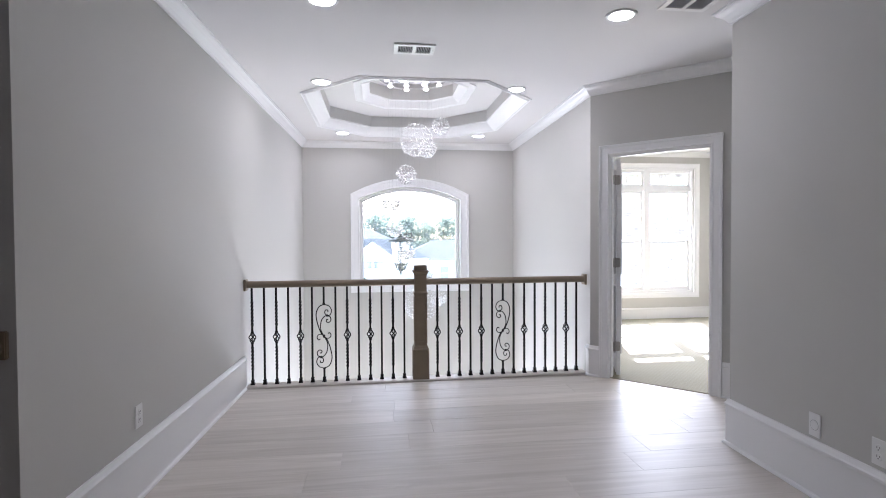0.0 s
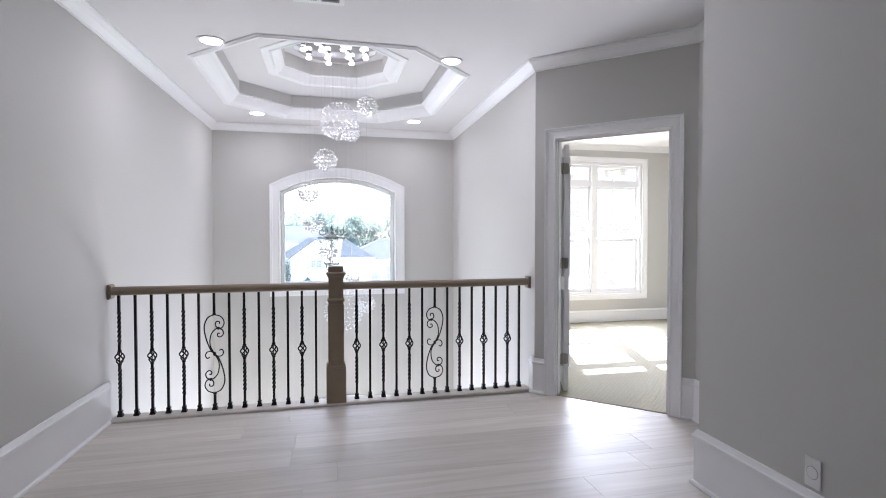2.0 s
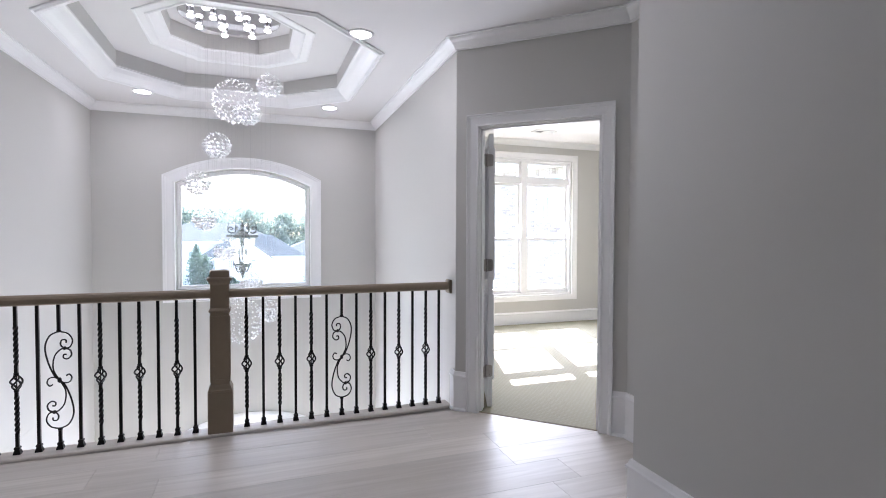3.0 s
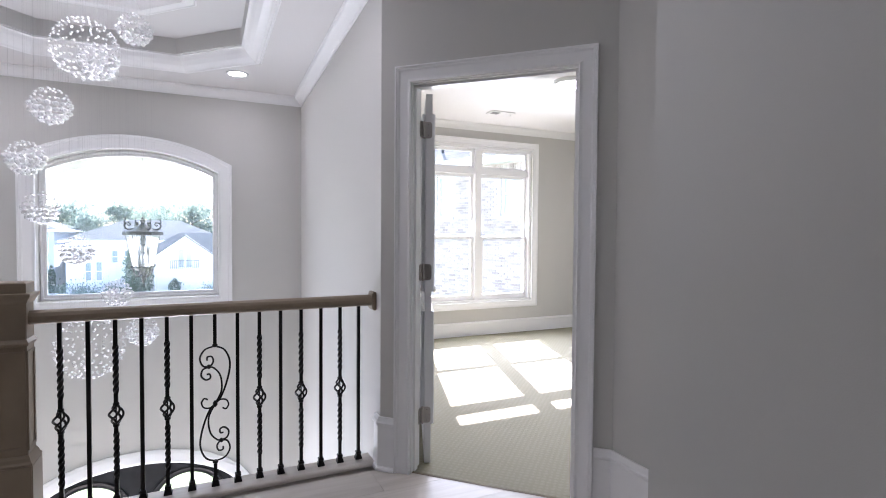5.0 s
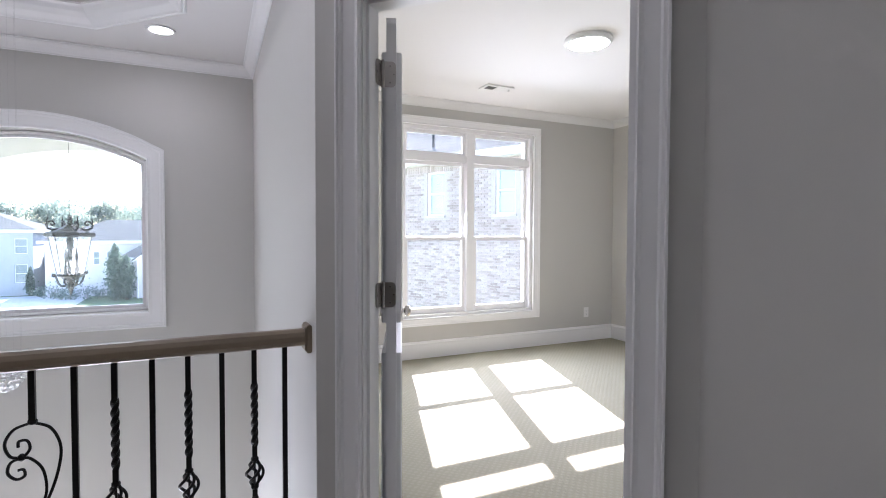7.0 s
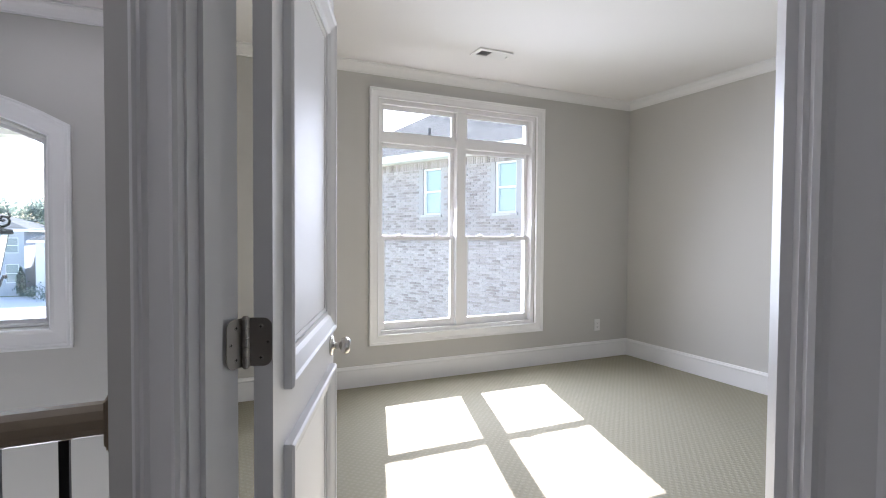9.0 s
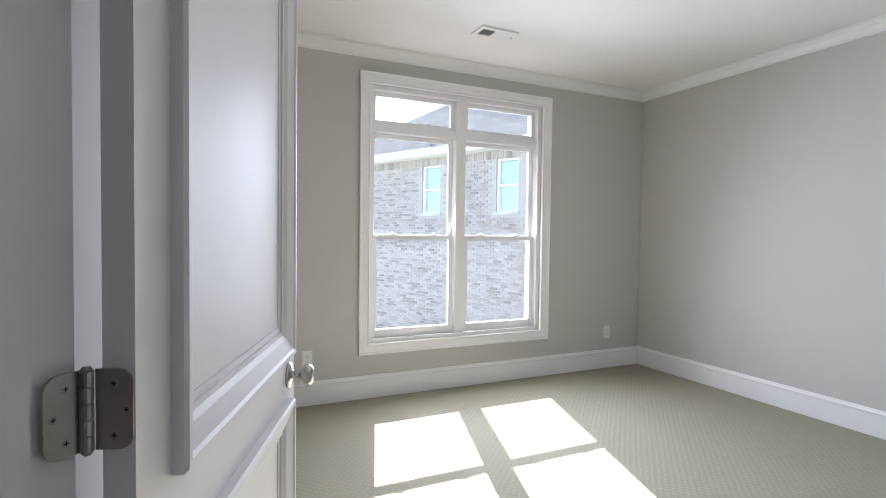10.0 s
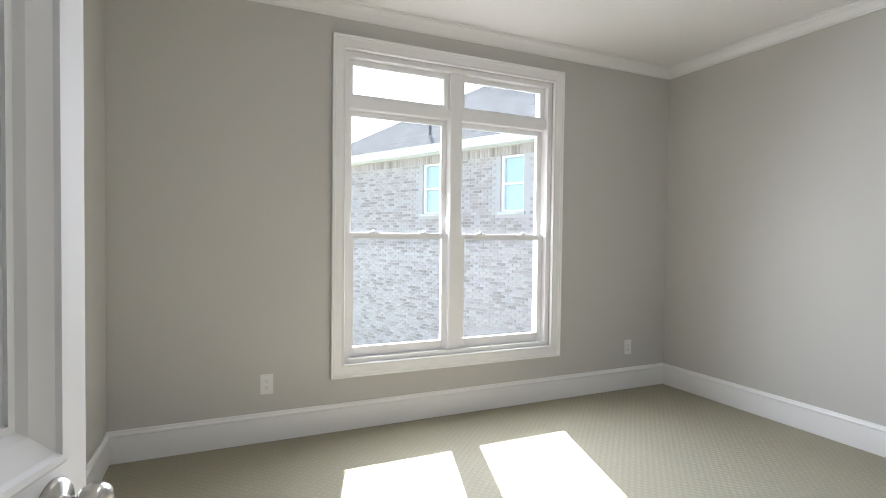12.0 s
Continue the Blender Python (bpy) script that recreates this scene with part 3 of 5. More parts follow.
box(bm, DOORA - 0.02, DOORA, -0.001, T + 0.002, 0.0, DOORH + 0.02, md)
box(bm, DOORB, DOORB + 0.02, -0.001, T + 0.002, 0.0, DOORH + 0.02, md)
box(bm, DOORA, DOORB, -0.001, T + 0.002, DOORH, DOORH + 0.02, md)
box(bm, DOORA, DOORA + 0.012, 0.022, 0.060, 0.006, DOORH, md)
box(bm, DOORB - 0.012, DOORB, 0.022, 0.060, 0.006, DOORH, md)
box(bm, DOORA + 0.012, DOORB - 0.012, 0.022, 0.060, DOORH - 0.012, DOORH, md)
part("jamb", bm, TRIM, door1, "white door jamb with a stop")
# the leaf, in its own frame: x from the hinge to the lock side, y through it, z up
HINGE = diag(DOORB - 0.016, T + 0.004)
OPEN = 69.2
leaf = Matrix.Translation((*HINGE, 0)) @ pose(0, 0, 0, 0, 0, OPEN)
LW, LT, LH = 0.827, 0.035, 2.066
Y0 = -0.012 - LT


PANS = ((0.095, LW - 0.065, 0.20, 0.853), (0.095, LW - 0.065, 0.967, LH - 0.09))
IN = 0.07
holes = [[(u0 + IN, v0 + IN), (u1 - IN, v0 + IN), (u1 - IN, v1 - IN), (u0 + IN, v1 - IN)] for u0, u1, v0, v1 in PANS]
body = part("leaf", slab(bmesh.new(), [(0.008, 0.012), (LW, 0.012), (LW, LH), (0.008, LH)], holes, leaf @ Matrix.Translation((0, Y0, 0)), LT), DOORWHITE, door1, "white two-panel door leaf")
PANEL = [(0.0, -0.001), (0.0, 0.016), (0.005, 0.021), (0.014, 0.021), (0.019, 0.016), (0.026, 0.014), (0.05, 0.007), (0.066, -0.004), (0.082, -0.006), (0.082, -0.012), (0.071, -0.012), (0.07, -0.001)]
for u0, u1, v0, v1 in PANS:
    p = [(u0, v0), (u1, v0), (u1, v1), (u0, v1)]
    for sgn, yy in ((-1, Y0), (1, Y0 + LT)):
        bm = sweep(bmesh.new(), [leaf @ Vector((u, yy, v)) for u, v in (p if sgn < 0 else p[::-1])], PANEL, leaf.to_3x3() @ Vector((0, sgn, 0)), True)
        part("panel_moulding", bm, DOORWHITE, body, "raised white panel moulding")
    part("panel", B(u0 + IN + 0.002, u1 - IN - 0.002, Y0 + 0.008, Y0 + LT - 0.008, v0 + IN + 0.002, v1 - IN - 0.002, leaf), DOORWHITE, body, "white flat door panel")


def rounded_plate(w, h, r, n=5):
    pts = []
    for cx, cz, g in ((w - r, r, -90), (w - r, h - r, 0), ):
        for k in range(n + 1):
            a = radians(g + 90 * k / n)
            pts.append((cx + r * math.cos(a), cz + r * math.sin(a)))
    return [(0, 0)] + pts + [(0, h)]


for z in (0.285, 1.084, 1.868):
    bm = bmesh.new()
    hz = Matrix.Translation((*HINGE, z - 0.045))
    turned(bm, [(0.0035, -0.004), (0.0062, -0.0005), (0.0062, 0.0905), (0.004, 0.094)], 12, hz)
    for k in range(5):
        turned(bm, [(0.0062, 0.018 * k + 0.0006), (0.0072, 0.018 * k + 0.0012), (0.0072, 0.018 * k + 0.0168), (0.0062, 0.018 * k + 0.0174)], 14, hz)
    # one plate on the jamb, one on the leaf's edge
    mj = Matrix.Translation((*diag(DOORB - 0.0095, T + 0.004), z - 0.045)) @ pose(0, 0, 0, 0, 0, -135)
    slab(bm, rounded_plate(0.042, 0.09, 0.016), [], mj, 0.0025)
    ml = leaf @ Matrix.Translation((0.0075, -0.006, z - 0.045)) @ pose(0, 0, 0, 0, 0, -90)
    slab(bm, rounded_plate(0.040, 0.09, 0.016), [], ml, -0.0025)
    hg = part("hinge", bm, DARKNICKEL, door1, "aged nickel butt hinge with rounded corners")
    for mm, sy in ((mj, 1), (ml, -1)):
        for u, v in ((0.020, 0.016), (0.033, 0.045), (0.020, 0.074)):
            ms = mm @ Matrix.Translation((u, (-0.001 if sy > 0 else 0.001), v)) @ pose(0, 0, 0, -90 * sy, 0, 0)
            bm = turned(bmesh.new(), [(0.0046, -0.0014), (0.0046, 0.0034), (0.0036, 0.0042)], 14, ms)
            sc = part("screw", bm, DARKNICKEL, hg, "countersunk hinge screw")
            # Black crosses just above the head stand in for shade in the recess.
            for e, f in ((0.0026, 0.0006), (0.0006, 0.0026)):
                bm = box(bmesh.new(), -e, e, -f, f, -0.0018, 0.0046, ms)
                part("screw_slot", bm, IRON, hg, "dark cross slot")
KZ, KX = 0.912, LW - 0.065
bm = bmesh.new()
for sgn in (-1, 1):
    mk = leaf @ Matrix.Translation((KX, Y0 if sgn < 0 else Y0 + LT, KZ)) @ pose(0, 0, 0, 90 * -sgn, 0, 0)
    turned(bm, [(0.033, 0.0), (0.033, 0.004), (0.029, 0.008), (0.014, 0.010), (0.011, 0.014), (0.011, 0.028), (0.014, 0.032), (0.022, 0.036), (0.027, 0.044), (0.0275, 0.052), (0.024, 0.060), (0.016, 0.064), (0.004, 0.065)], 28, mk)
part("knob", bm, NICKEL, door1, "satin nickel door knob", True)
bm = B(LW - 0.001, LW + 0.002, Y0 + 0.006, Y0 + LT - 0.006, KZ - 0.028, KZ + 0.028, leaf)
part("latch_plate", bm, NICKEL, door1, "nickel latch plate")
part("threshold", B(DOORA, DOORB, 0.012, 0.022, -0.02, 0.003, md), STAIN, door1, "narrow brown strip between planks and carpet")

# ---- arched foyer window ----
win1 = structure(new("window_1"), "white arched fixed window over the entrance")
win1["category"] = "window"
part("casing", casing(bmesh.new(), mf, arch(WX0 + 0.002, WX1 - 0.002, WZ0 + 0.002, WSPRING, WAPEX - 0.002)[::-1], [(o * 1.32, h) for o, h in CASING], True), TRIM, win1, "white moulded arched casing")
FR = [(0, 0), (0, 0.05), (0.008, 0.055), (0.02, 0.05), (0.025, 0.03), (0.05, 0.03), (0.05, 0)]
bm = sweep(bmesh.new(), [(u, FAR + 0.17, v) for u, v in arch(WX0 + 0.001, WX1 - 0.001, WZ0 + 0.001, WSPRING, WAPEX - 0.001)], FR, (0, -1, 0), True)
part("window_frame", bm, TRIM, win1, "white window frame")
bm = slab(bmesh.new(), arch(WX0 + 0.03, WX1 - 0.03, WZ0 + 0.03, WSPRING - 0.01, WAPEX - 0.03), [], Matrix.Translation((0, FAR + 0.145, 0)), 0.006)
part("pane", bm, VEILEDPANE, win1, "slightly dusty clear glass").visible_shadow = False

# ---- bedroom window ----
win2 = structure(new("window_2"), "white twin double-hung window with transom lights")
win2["category"] = "window"
part("casing", casing(bmesh.new(), mf, [(BWX0 + 0.003, BWZ0 + 0.003), (BWX0 + 0.003, BWZ1 - 0.003), (BWX1 - 0.003, BWZ1 - 0.003), (BWX1 - 0.003, BWZ0 + 0.003)], [(o * 0.84, h) for o, h in CASING], True), TRIM, win2, "white moulded window casing")
bm = bmesh.new()
box(bm, BWX0 + 0.001, BWX0 + 0.035, FAR + 0.02, FAR + 0.19, BWZ0, BWZ1)
box(bm, BWX1 - 0.035, BWX1 - 0.001, FAR + 0.02, FAR + 0.19, BWZ0, BWZ1)
box(bm, BWX0 + 0.035, BWX1 - 0.035, FAR + 0.02, FAR + 0.19, BWZ1 - 0.035, BWZ1 - 0.001)
box(bm, BWX0 + 0.035, BWX1 - 0.035, FAR + 0.012, FAR + 0.19, BWZ0 + 0.001, BWZ0 + 0.03)
part("window_frame", bm, TRIM, win2, "white window frame")
MC, TZ = (BWX0 + BWX1) / 2, 2.10
part("mullion", B(MC - 0.045, MC + 0.045, FAR + 0.03, FAR + 0.165, BWZ0 + 0.03, BWZ1 - 0.035, None, 0.004), TRIM, win2, "white upright between the twin windows")
for u0, u1 in ((BWX0 + 0.035, MC - 0.045), (MC + 0.045, BWX1 - 0.035)):
    part("transom_bar", B(u0, u1, FAR + 0.04, FAR + 0.155, TZ - 0.035, TZ + 0.035, None, 0.004), TRIM, win2, "white transom bar")


def sash(u0, u1, v0, v1, y, w, wb, wt):
    """A sash with its glass; wb and wt are the bottom and top rails."""
    bm = bmesh.new()
    box(bm, u0, u0 + w, y, y + 0.035, v0, v1, None, 0.003)
    box(bm, u1 - w, u1, y, y + 0.035, v0, v1, None, 0.003)
    box(bm, u0 + w - 0.001, u1 - w + 0.001, y + 0.001, y + 0.034, v0, v0 + wb, None, 0.003)
    box(bm, u0 + w - 0.001, u1 - w + 0.001, y + 0.001, y + 0.034, v1 - wt, v1, None, 0.003)
    s = part("sash", bm, TRIM, win2, "white window sash")
    g = part("pane", B(u0 + w - 0.004, u1 - w + 0.004, y + 0.014, y + 0.019, v0 + wb - 0.004, v1 - wt + 0.004), PANE, s, "clear glass")
    g.visible_shadow = False
    return s


for u0, u1 in ((BWX0 + 0.035, MC - 0.045), (MC + 0.045, BWX1 - 0.035)):
    sash(u0, u1, TZ + 0.035, BWZ1 - 0.035, FAR + 0.07, 0.035, 0.03, 0.035)
    sash(u0, u1, 1.235, TZ - 0.035, FAR + 0.10, 0.035, 0.035, 0.035)
    s = sash(u0 + 0.005, u1 - 0.005, BWZ0 + 0.03, 1.265, FAR + 0.06, 0.038, 0.064, 0.035)
    for f in (0.25, 0.75):
        u = u0 + (u1 - u0) * f
        bm = B(u - 0.035, u + 0.035, FAR + 0.063, FAR + 0.09, 1.265, 1.272, None, 0.002)
        turned(bm, [(0.012, 0), (0.012, 0.012), (0.004, 0.015)], 12, Matrix.Translation((u, FAR + 0.075, 1.272)))
        part("sash_lock", bm, PLATE, s, "white sash lock")

# ---- railing ----
rail = thing("balcony_railing", "stained oak railing with black iron twisted, basket and scroll balusters", "railing")


def RY(x):
    return 4.885 + 0.02 * x


XL, XR = -1.573, 1.628
HR = [(-0.030, 0.0), (-0.034, 0.012), (-0.033, 0.03), (-0.026, 0.045), (-0.012, 0.054), (0.012, 0.054), (0.026, 0.045), (0.033, 0.03), (0.034, 0.012), (0.030, 0.0), (0.018, -0.006), (-0.018, -0.006)]
RZ = 0.895
NEWX = 0.0
for a, b in ((XL + 0.022, NEWX - 0.055), (NEWX + 0.055, XR - 0.022)):
    part("handrail", sweep(bmesh.new(), [(a, RY(a), RZ), (b, RY(b), RZ)], HR), STAIN, rail, "grey-brown stained oak handrail", False)
for x, s in ((XL + 0.001, 1), (XR - 0.001, -1)):
    bm = bmesh.new()
    box(bm, min(x, x + s * 0.018), max(x, x + s * 0.018), RY(x) - 0.046, RY(x) + 0.046, RZ - 0.031, RZ + 0.072, None, 0.003)
    box(bm, min(x + s * 0.017, x + s * 0.023), max(x + s * 0.017, x + s * 0.023), RY(x) - 0.039, RY(x) + 0.039, RZ - 0.024, RZ + 0.065, None, 0.002)
    part("wall_rosette", bm, STAIN, rail, "stained oak wall plate")
m = along((XL, RY(XL)), (XR, RY(XR)))
part("base_plate", sweep(bmesh.new(), [(XL + 0.022, RY(XL), 0.0), (XR - 0.02, RY(XR), 0.0)], [(-0.085, -0.002), (0.055, -0.002), (0.055, 0.014), (0.05, 0.02), (-0.07, 0.02), (-0.08, 0.017), (-0.085, 0.01)]), OAK, rail, "pale oak base strip under the balusters")
# newel
ny = RY(NEWX)
bm = bmesh.new()
mn = Matrix.Translation((NEWX, ny, 0.0))
box(bm, -0.056, 0.056, -0.056, 0.056, 0.0, 1.035, mn, 0.003)
part("newel_shaft", bm, STAIN, rail, "square stained oak newel")
bm = bmesh.new()
box(bm, -0.075, 0.075, -0.075, 0.075, 0.0, 0.29, mn, 0.004)


def square_flare(bm, prof, m):
    rings = []
    for r, z in prof:
        rings.append([bm.verts.new(m @ Vector((x * r, y * r, z))) for x, y in ((-1, -1), (1, -1), (1, 1), (-1, 1))])
    for a, b in zip(rings, rings[1:]):
        for k in range(4):
            bm.faces.new((a[k], a[(k + 1) % 4], b[(k + 1) % 4], b[k]))
    bm.faces.new(rings[0][::-1])
    bm.faces.new(rings[-1])


square_flare(bm, [(0.0745, 0.2885), (0.074, 0.296), (0.068, 0.304), (0.064, 0.318), (0.0575, 0.33)], mn)
part("newel_base", bm, STAIN, rail, "stepped stained oak newel base")
bm = bmesh.new()
square_flare(bm, [(0.0565, 0.80), (0.064, 0.806), (0.066, 0.816), (0.060, 0.826), (0.0565, 0.832)], mn)
part("newel_collar", bm, STAIN, rail, "thin moulded collar")
bm = bmesh.new()
square_flare(bm, [(0.0565, 0.985), (0.060, 0.99), (0.066, 1.004), (0.072, 1.012), (0.075, 1.018), (0.075, 1.027), (0.058, 1.031), (0.058, 1.072), (0.050, 1.077)], mn)
part("newel_cap", bm, STAIN, rail, "moulded stained oak newel cap")
for g in range(4):
    mp = mn @ pose(0, 0, 0, 0, 0, 90 * g) @ Matrix.Translation((0, -0.056, 0))
    bm = bmesh.new()
    for u0, u1, v0, v1 in ((-0.052, -0.036, 0.35, 0.78), (0.036, 0.052, 0.35, 0.78), (-0.036, 0.036, 0.35, 0.366), (-0.036, 0.036, 0.764, 0.78)):
        box(bm, u0, u1, -0.004, 0.001, v0, v1, mp)
    part("newel_panel_frame", bm, STAIN, rail, "applied panel edge on the newel")

BAR, BZ0, BZ1, KN = 0.0100, 0.02, RZ + 0.002, 0.442


def bar_prism(bm, z0, z1, twist=0.0, steps=1, r=BAR):
    rings = []
    for i in range(steps + 1):
        f = i / steps
        g = twist * f
        rings.append([bm.verts.new((r * 1.2 * math.cos(g + math.pi * (0.25 + 0.5 * k)), r * 1.2 * math.sin(g + math.pi * (0.25 + 0.5 * k)), z0 + (z1 - z0) * f)) for k in range(4)])
    for a, b in zip(rings, rings[1:]):
        for k in range(4):
            bm.faces.new((a[k], a[(k + 1) % 4], b[(k + 1) % 4], b[k]))
    bm.faces.new(rings[0][::-1])
    bm.faces.new(rings[-1])


def mesh_of(bm, name, material, smooth=False):
    bmesh.ops.recalc_face_normals(bm, faces=bm.faces)
    me = bpy.data.meshes.new(name)
    bm.to_mesh(me)
    bm.free()
    if smooth:
        me.shade_smooth()
    me.materials.append(material)
    return me


bm = bmesh.new()
bar_prism(bm, BZ0, BZ1)
PLAIN = mesh_of(bm, "baluster", IRON)
bm = bmesh.new()
bar_prism(bm, BZ0, 0.14)
bar_prism(bm, 0.14, 0.36, math.pi * 3.5, 40, BAR * 1.08)
bar_prism(bm, 0.36, 0.54, 0, 1, 0.0035)
bar_prism(bm, 0.36, KN - 0.05)
bar_prism(bm, KN + 0.05, 0.54)
bar_prism(bm, 0.54, 0.77, math.pi * 3.5, 40, BAR * 1.08)
bar_prism(bm, 0.77, BZ1)
TWIST = mesh_of(bm, "baluster", IRON)
bm = bmesh.new()
for k in range(4):
    pts = []
    for i in range(17):
        f = i / 16
        g = math.pi / 2 * k + math.pi * 1.0 * f
        r = 0.006 + 0.023 * math.sin(math.pi * f)
        pts.append((r * math.cos(g), r * math.sin(g), KN - 0.045 + 0.09 * f))
    tube(bm, pts, 0.0054, 6)
for z in (KN - 0.05, KN + 0.05):
    turned(bm, [(0.010, z - 0.008), (0.0135, z - 0.004), (0.0135, z + 0.004), (0.010, z + 0.008)], 10)
BASKET = mesh_of(bm, "basket", IRON)
bm = bmesh.new()
square_flare(bm, [(0.0185, 0.018), (0.0185, 0.026), (0.017, 0.032), (0.0125, 0.046), (0.0125, 0.05), (0.0145, 0.053), (0.0145, 0.06), (0.0115, 0.064)], Matrix())
BSHOE = mesh_of(bm, "baluster_shoe", IRON)


def curve_pts(ctrl, n=10):
    """A smooth line through control points (x, z)."""
    out = []
    p = [ctrl[0]] + list(ctrl) + [ctrl[-1]]
    for i in range(1, len(p) - 2):
        for k in range(n):
            f = k / n
            q = [0.5 * (2 * p[i][j] + (p[i + 1][j] - p[i - 1][j]) * f + (2 * p[i - 1][j] - 5 * p[i][j] + 4 * p[i + 1][j] - p[i + 2][j]) * f * f + (3 * p[i][j] - p[i - 1][j] - 3 * p[i + 1][j] + p[i + 2][j]) * f ** 3) for j in (0, 1)]
            out.append((q[0], 0, q[1]))
    return out + [(ctrl[-1][0], 0, ctrl[-1][1])]


def scroll_mesh(s):
    bm = bmesh.new()
    bar_prism(bm, BZ0, 0.14)
    bar_prism(bm, 0.73, BZ1)
    for z in (0.14, 0.73):
        turned(bm, [(0.009, z - 0.008), (0.013, z - 0.004), (0.013, z + 0.004), (0.009, z + 0.008)], 10)
    mid = 0.4675
    for q in (1, -1):
        # a half turn about the middle makes the lower half from the upper one
        def put(c):
            return [(s * q * x, 0.435 + q * 1.063 * (z - mid)) for x, z in c]
        tube(bm, curve_pts(put([(0.0, 0.742), (-0.045, 0.72), (-0.069, 0.66), (-0.058, 0.58), (-0.028, 0.50), (0.0, 0.4675)])), 0.0048, 6)
        tube(bm, curve_pts(put([(0.0, 0.742), (0.045, 0.728), (0.068, 0.69), (0.055, 0.652), (0.025, 0.648), (0.008, 0.668), (0.014, 0.692), (0.034, 0.692), (0.036, 0.676)])), 0.0045, 6)
        tube(bm, curve_pts(put([(0.0, 0.4675), (-0.03, 0.53), (-0.024, 0.60), (0.005, 0.638), (0.028, 0.643), (0.055, 0.634), (0.062, 0.605), (0.042, 0.585), (0.022, 0.592), (0.024, 0.610), (0.038, 0.610)])), 0.0045, 6)
        tube(bm, curve_pts(put([(0.0, 0.4675), (0.025, 0.45), (0.052, 0.455), (0.062, 0.478), (0.05, 0.497), (0.034, 0.490)])), 0.0042, 6)
        x, z = put([(0.028, 0.646)])[0]
        turned(bm, [(0.004, -0.011), (0.010, -0.006), (0.010, 0.006), (0.004, 0.011)], 8, Matrix.Translation((x, 0, z)))
    turned(bm, [(0.004, 0.419), (0.011, 0.427), (0.011, 0.443), (0.004, 0.451)], 8)
    return mesh_of(bm, "scroll_baluster", IRON)


SCROLL = {1: scroll_mesh(1), -1: scroll_mesh(-1)}
for xs, hand in (([-1.512 + 0.1046 * i for i in range(14)], 1), ([0.160 + 0.1058 * i for i in range(14)], -1)):
    for i, x in enumerate(xs):
        kind = "scroll" if i == 6 else ("twist" if i in (0, 2, 4, 8, 10, 12) else "plain")
        ob = new("scroll_baluster" if kind == "scroll" else "baluster", {"scroll": SCROLL[hand], "twist": TWIST, "plain": PLAIN}[kind])
        ob.location, ob.parent = (x, RY(x), 0), rail
        ob["label"] = {"scroll": "black iron baluster with an S-shaped scroll", "twist": "twisted black iron baluster with a basket", "plain": "plain square black iron baluster"}[kind]
        if kind == "twist":
            k = new("basket", BASKET)
            k.parent, k["label"] = ob, "open twisted iron basket"
        f = new("baluster_shoe", BSHOE)
        f.parent = ob

# ---- ceiling fittings ----
for x, y in DOWNLIGHTS:
    e = thing("recessed_downlight", "round white recessed ceiling light, switched on", "ceiling light", "recessed ceiling lights", (x, y, CEIL))
    part("trim_ring", turned(bmesh.new(), [(0.098, 0.0), (0.096, -0.006), (0.085, -0.009), (0.076, -0.008), (0.076, 0.0)], 32), PLATE, e, "white trim ring", True)
    part("diffuser", turned(bmesh.new(), [(0.0755, -0.002), (0.0755, -0.007), (0.05, -0.0085), (0.0, -0.009)][:3], 32), LEDGLOW, e, "glowing diffuser")
e = thing("flush_ceiling_light", "round white flush-mounted ceiling light, switched on", "ceiling light", "", (3.764, 5.874, BEDCEIL))
part("housing", turned(bmesh.new(), [(0.165, 0.0), (0.165, -0.028), (0.158, -0.036), (0.145, -0.036), (0.145, 0.0)], 40), PLATE, e, "white round housing", True)
part("diffuser", turned(bmesh.new(), [(0.1445, -0.02), (0.1445, -0.034), (0.1, -0.040), (0.03, -0.042)], 40), LEDGLOW, e, "glowing diffuser", True)


def ceiling_vent(x, y, lx, ly, rz, two, z=CEIL):
    """A white register with dark louvred fields."""
    e = thing("ceiling_vent", "white metal ceiling air vent with grey louvres", "air vent", "", (x, y, z), rz)
    bm = bmesh.new()
    fields = [(-lx / 2 + 0.03, -0.012), (0.012, lx / 2 - 0.03)] if two else [(-lx / 2 + 0.03, -0.02)]
    holes = [[(u0, -ly / 2 + 0.035), (u1, -ly / 2 + 0.035), (u1, ly / 2 - 0.035), (u0, ly / 2 - 0.035)] for u0, u1 in fields]
    slab(bm, [(-lx / 2, -ly / 2), (lx / 2, -ly / 2), (lx / 2, ly / 2), (-lx / 2, ly / 2)], holes, Matrix.Translation((0, 0, -0.012)) @ flat, 0.011)
    part("frame", bm, PLATE, e, "white vent frame")
    # No duct is built: a dark sheet supplies its shade.
    part("backing", B(-lx / 2 + 0.01, lx / 2 - 0.01, -ly / 2 + 0.01, ly / 2 - 0.01, -0.002, -0.0005), SLOT, e, "dark duct behind")
    for u0, u1 in fields:
        n = max(6, int((u1 - u0) / 0.012))
        for i in range(n):
            u = u0 + (i + 0.5) * (u1 - u0) / n
            part("slat", B(-0.0012, 0.0012, -ly / 2 + 0.035, ly / 2 - 0.035, -0.0055, 0.0055, Matrix.Translation((u, 0, -0.0085)) @ pose(0, 0, 0, 0, 35, 0)), VENTGREY, e)
    part("damper_lever", B(lx / 2 - 0.016, lx / 2 - 0.012, -0.012, 0.012, -0.02, -0.011), PLATE, e)
    return e


ceiling_vent(-0.108, 3.985, 0.305, 0.20, 0, True)
ceiling_vent(1.50, 3.03, 0.305, 0.20, 0, True)
ceiling_vent(3.81, 7.197, 0.29, 0.165, 0, False, BEDCEIL)


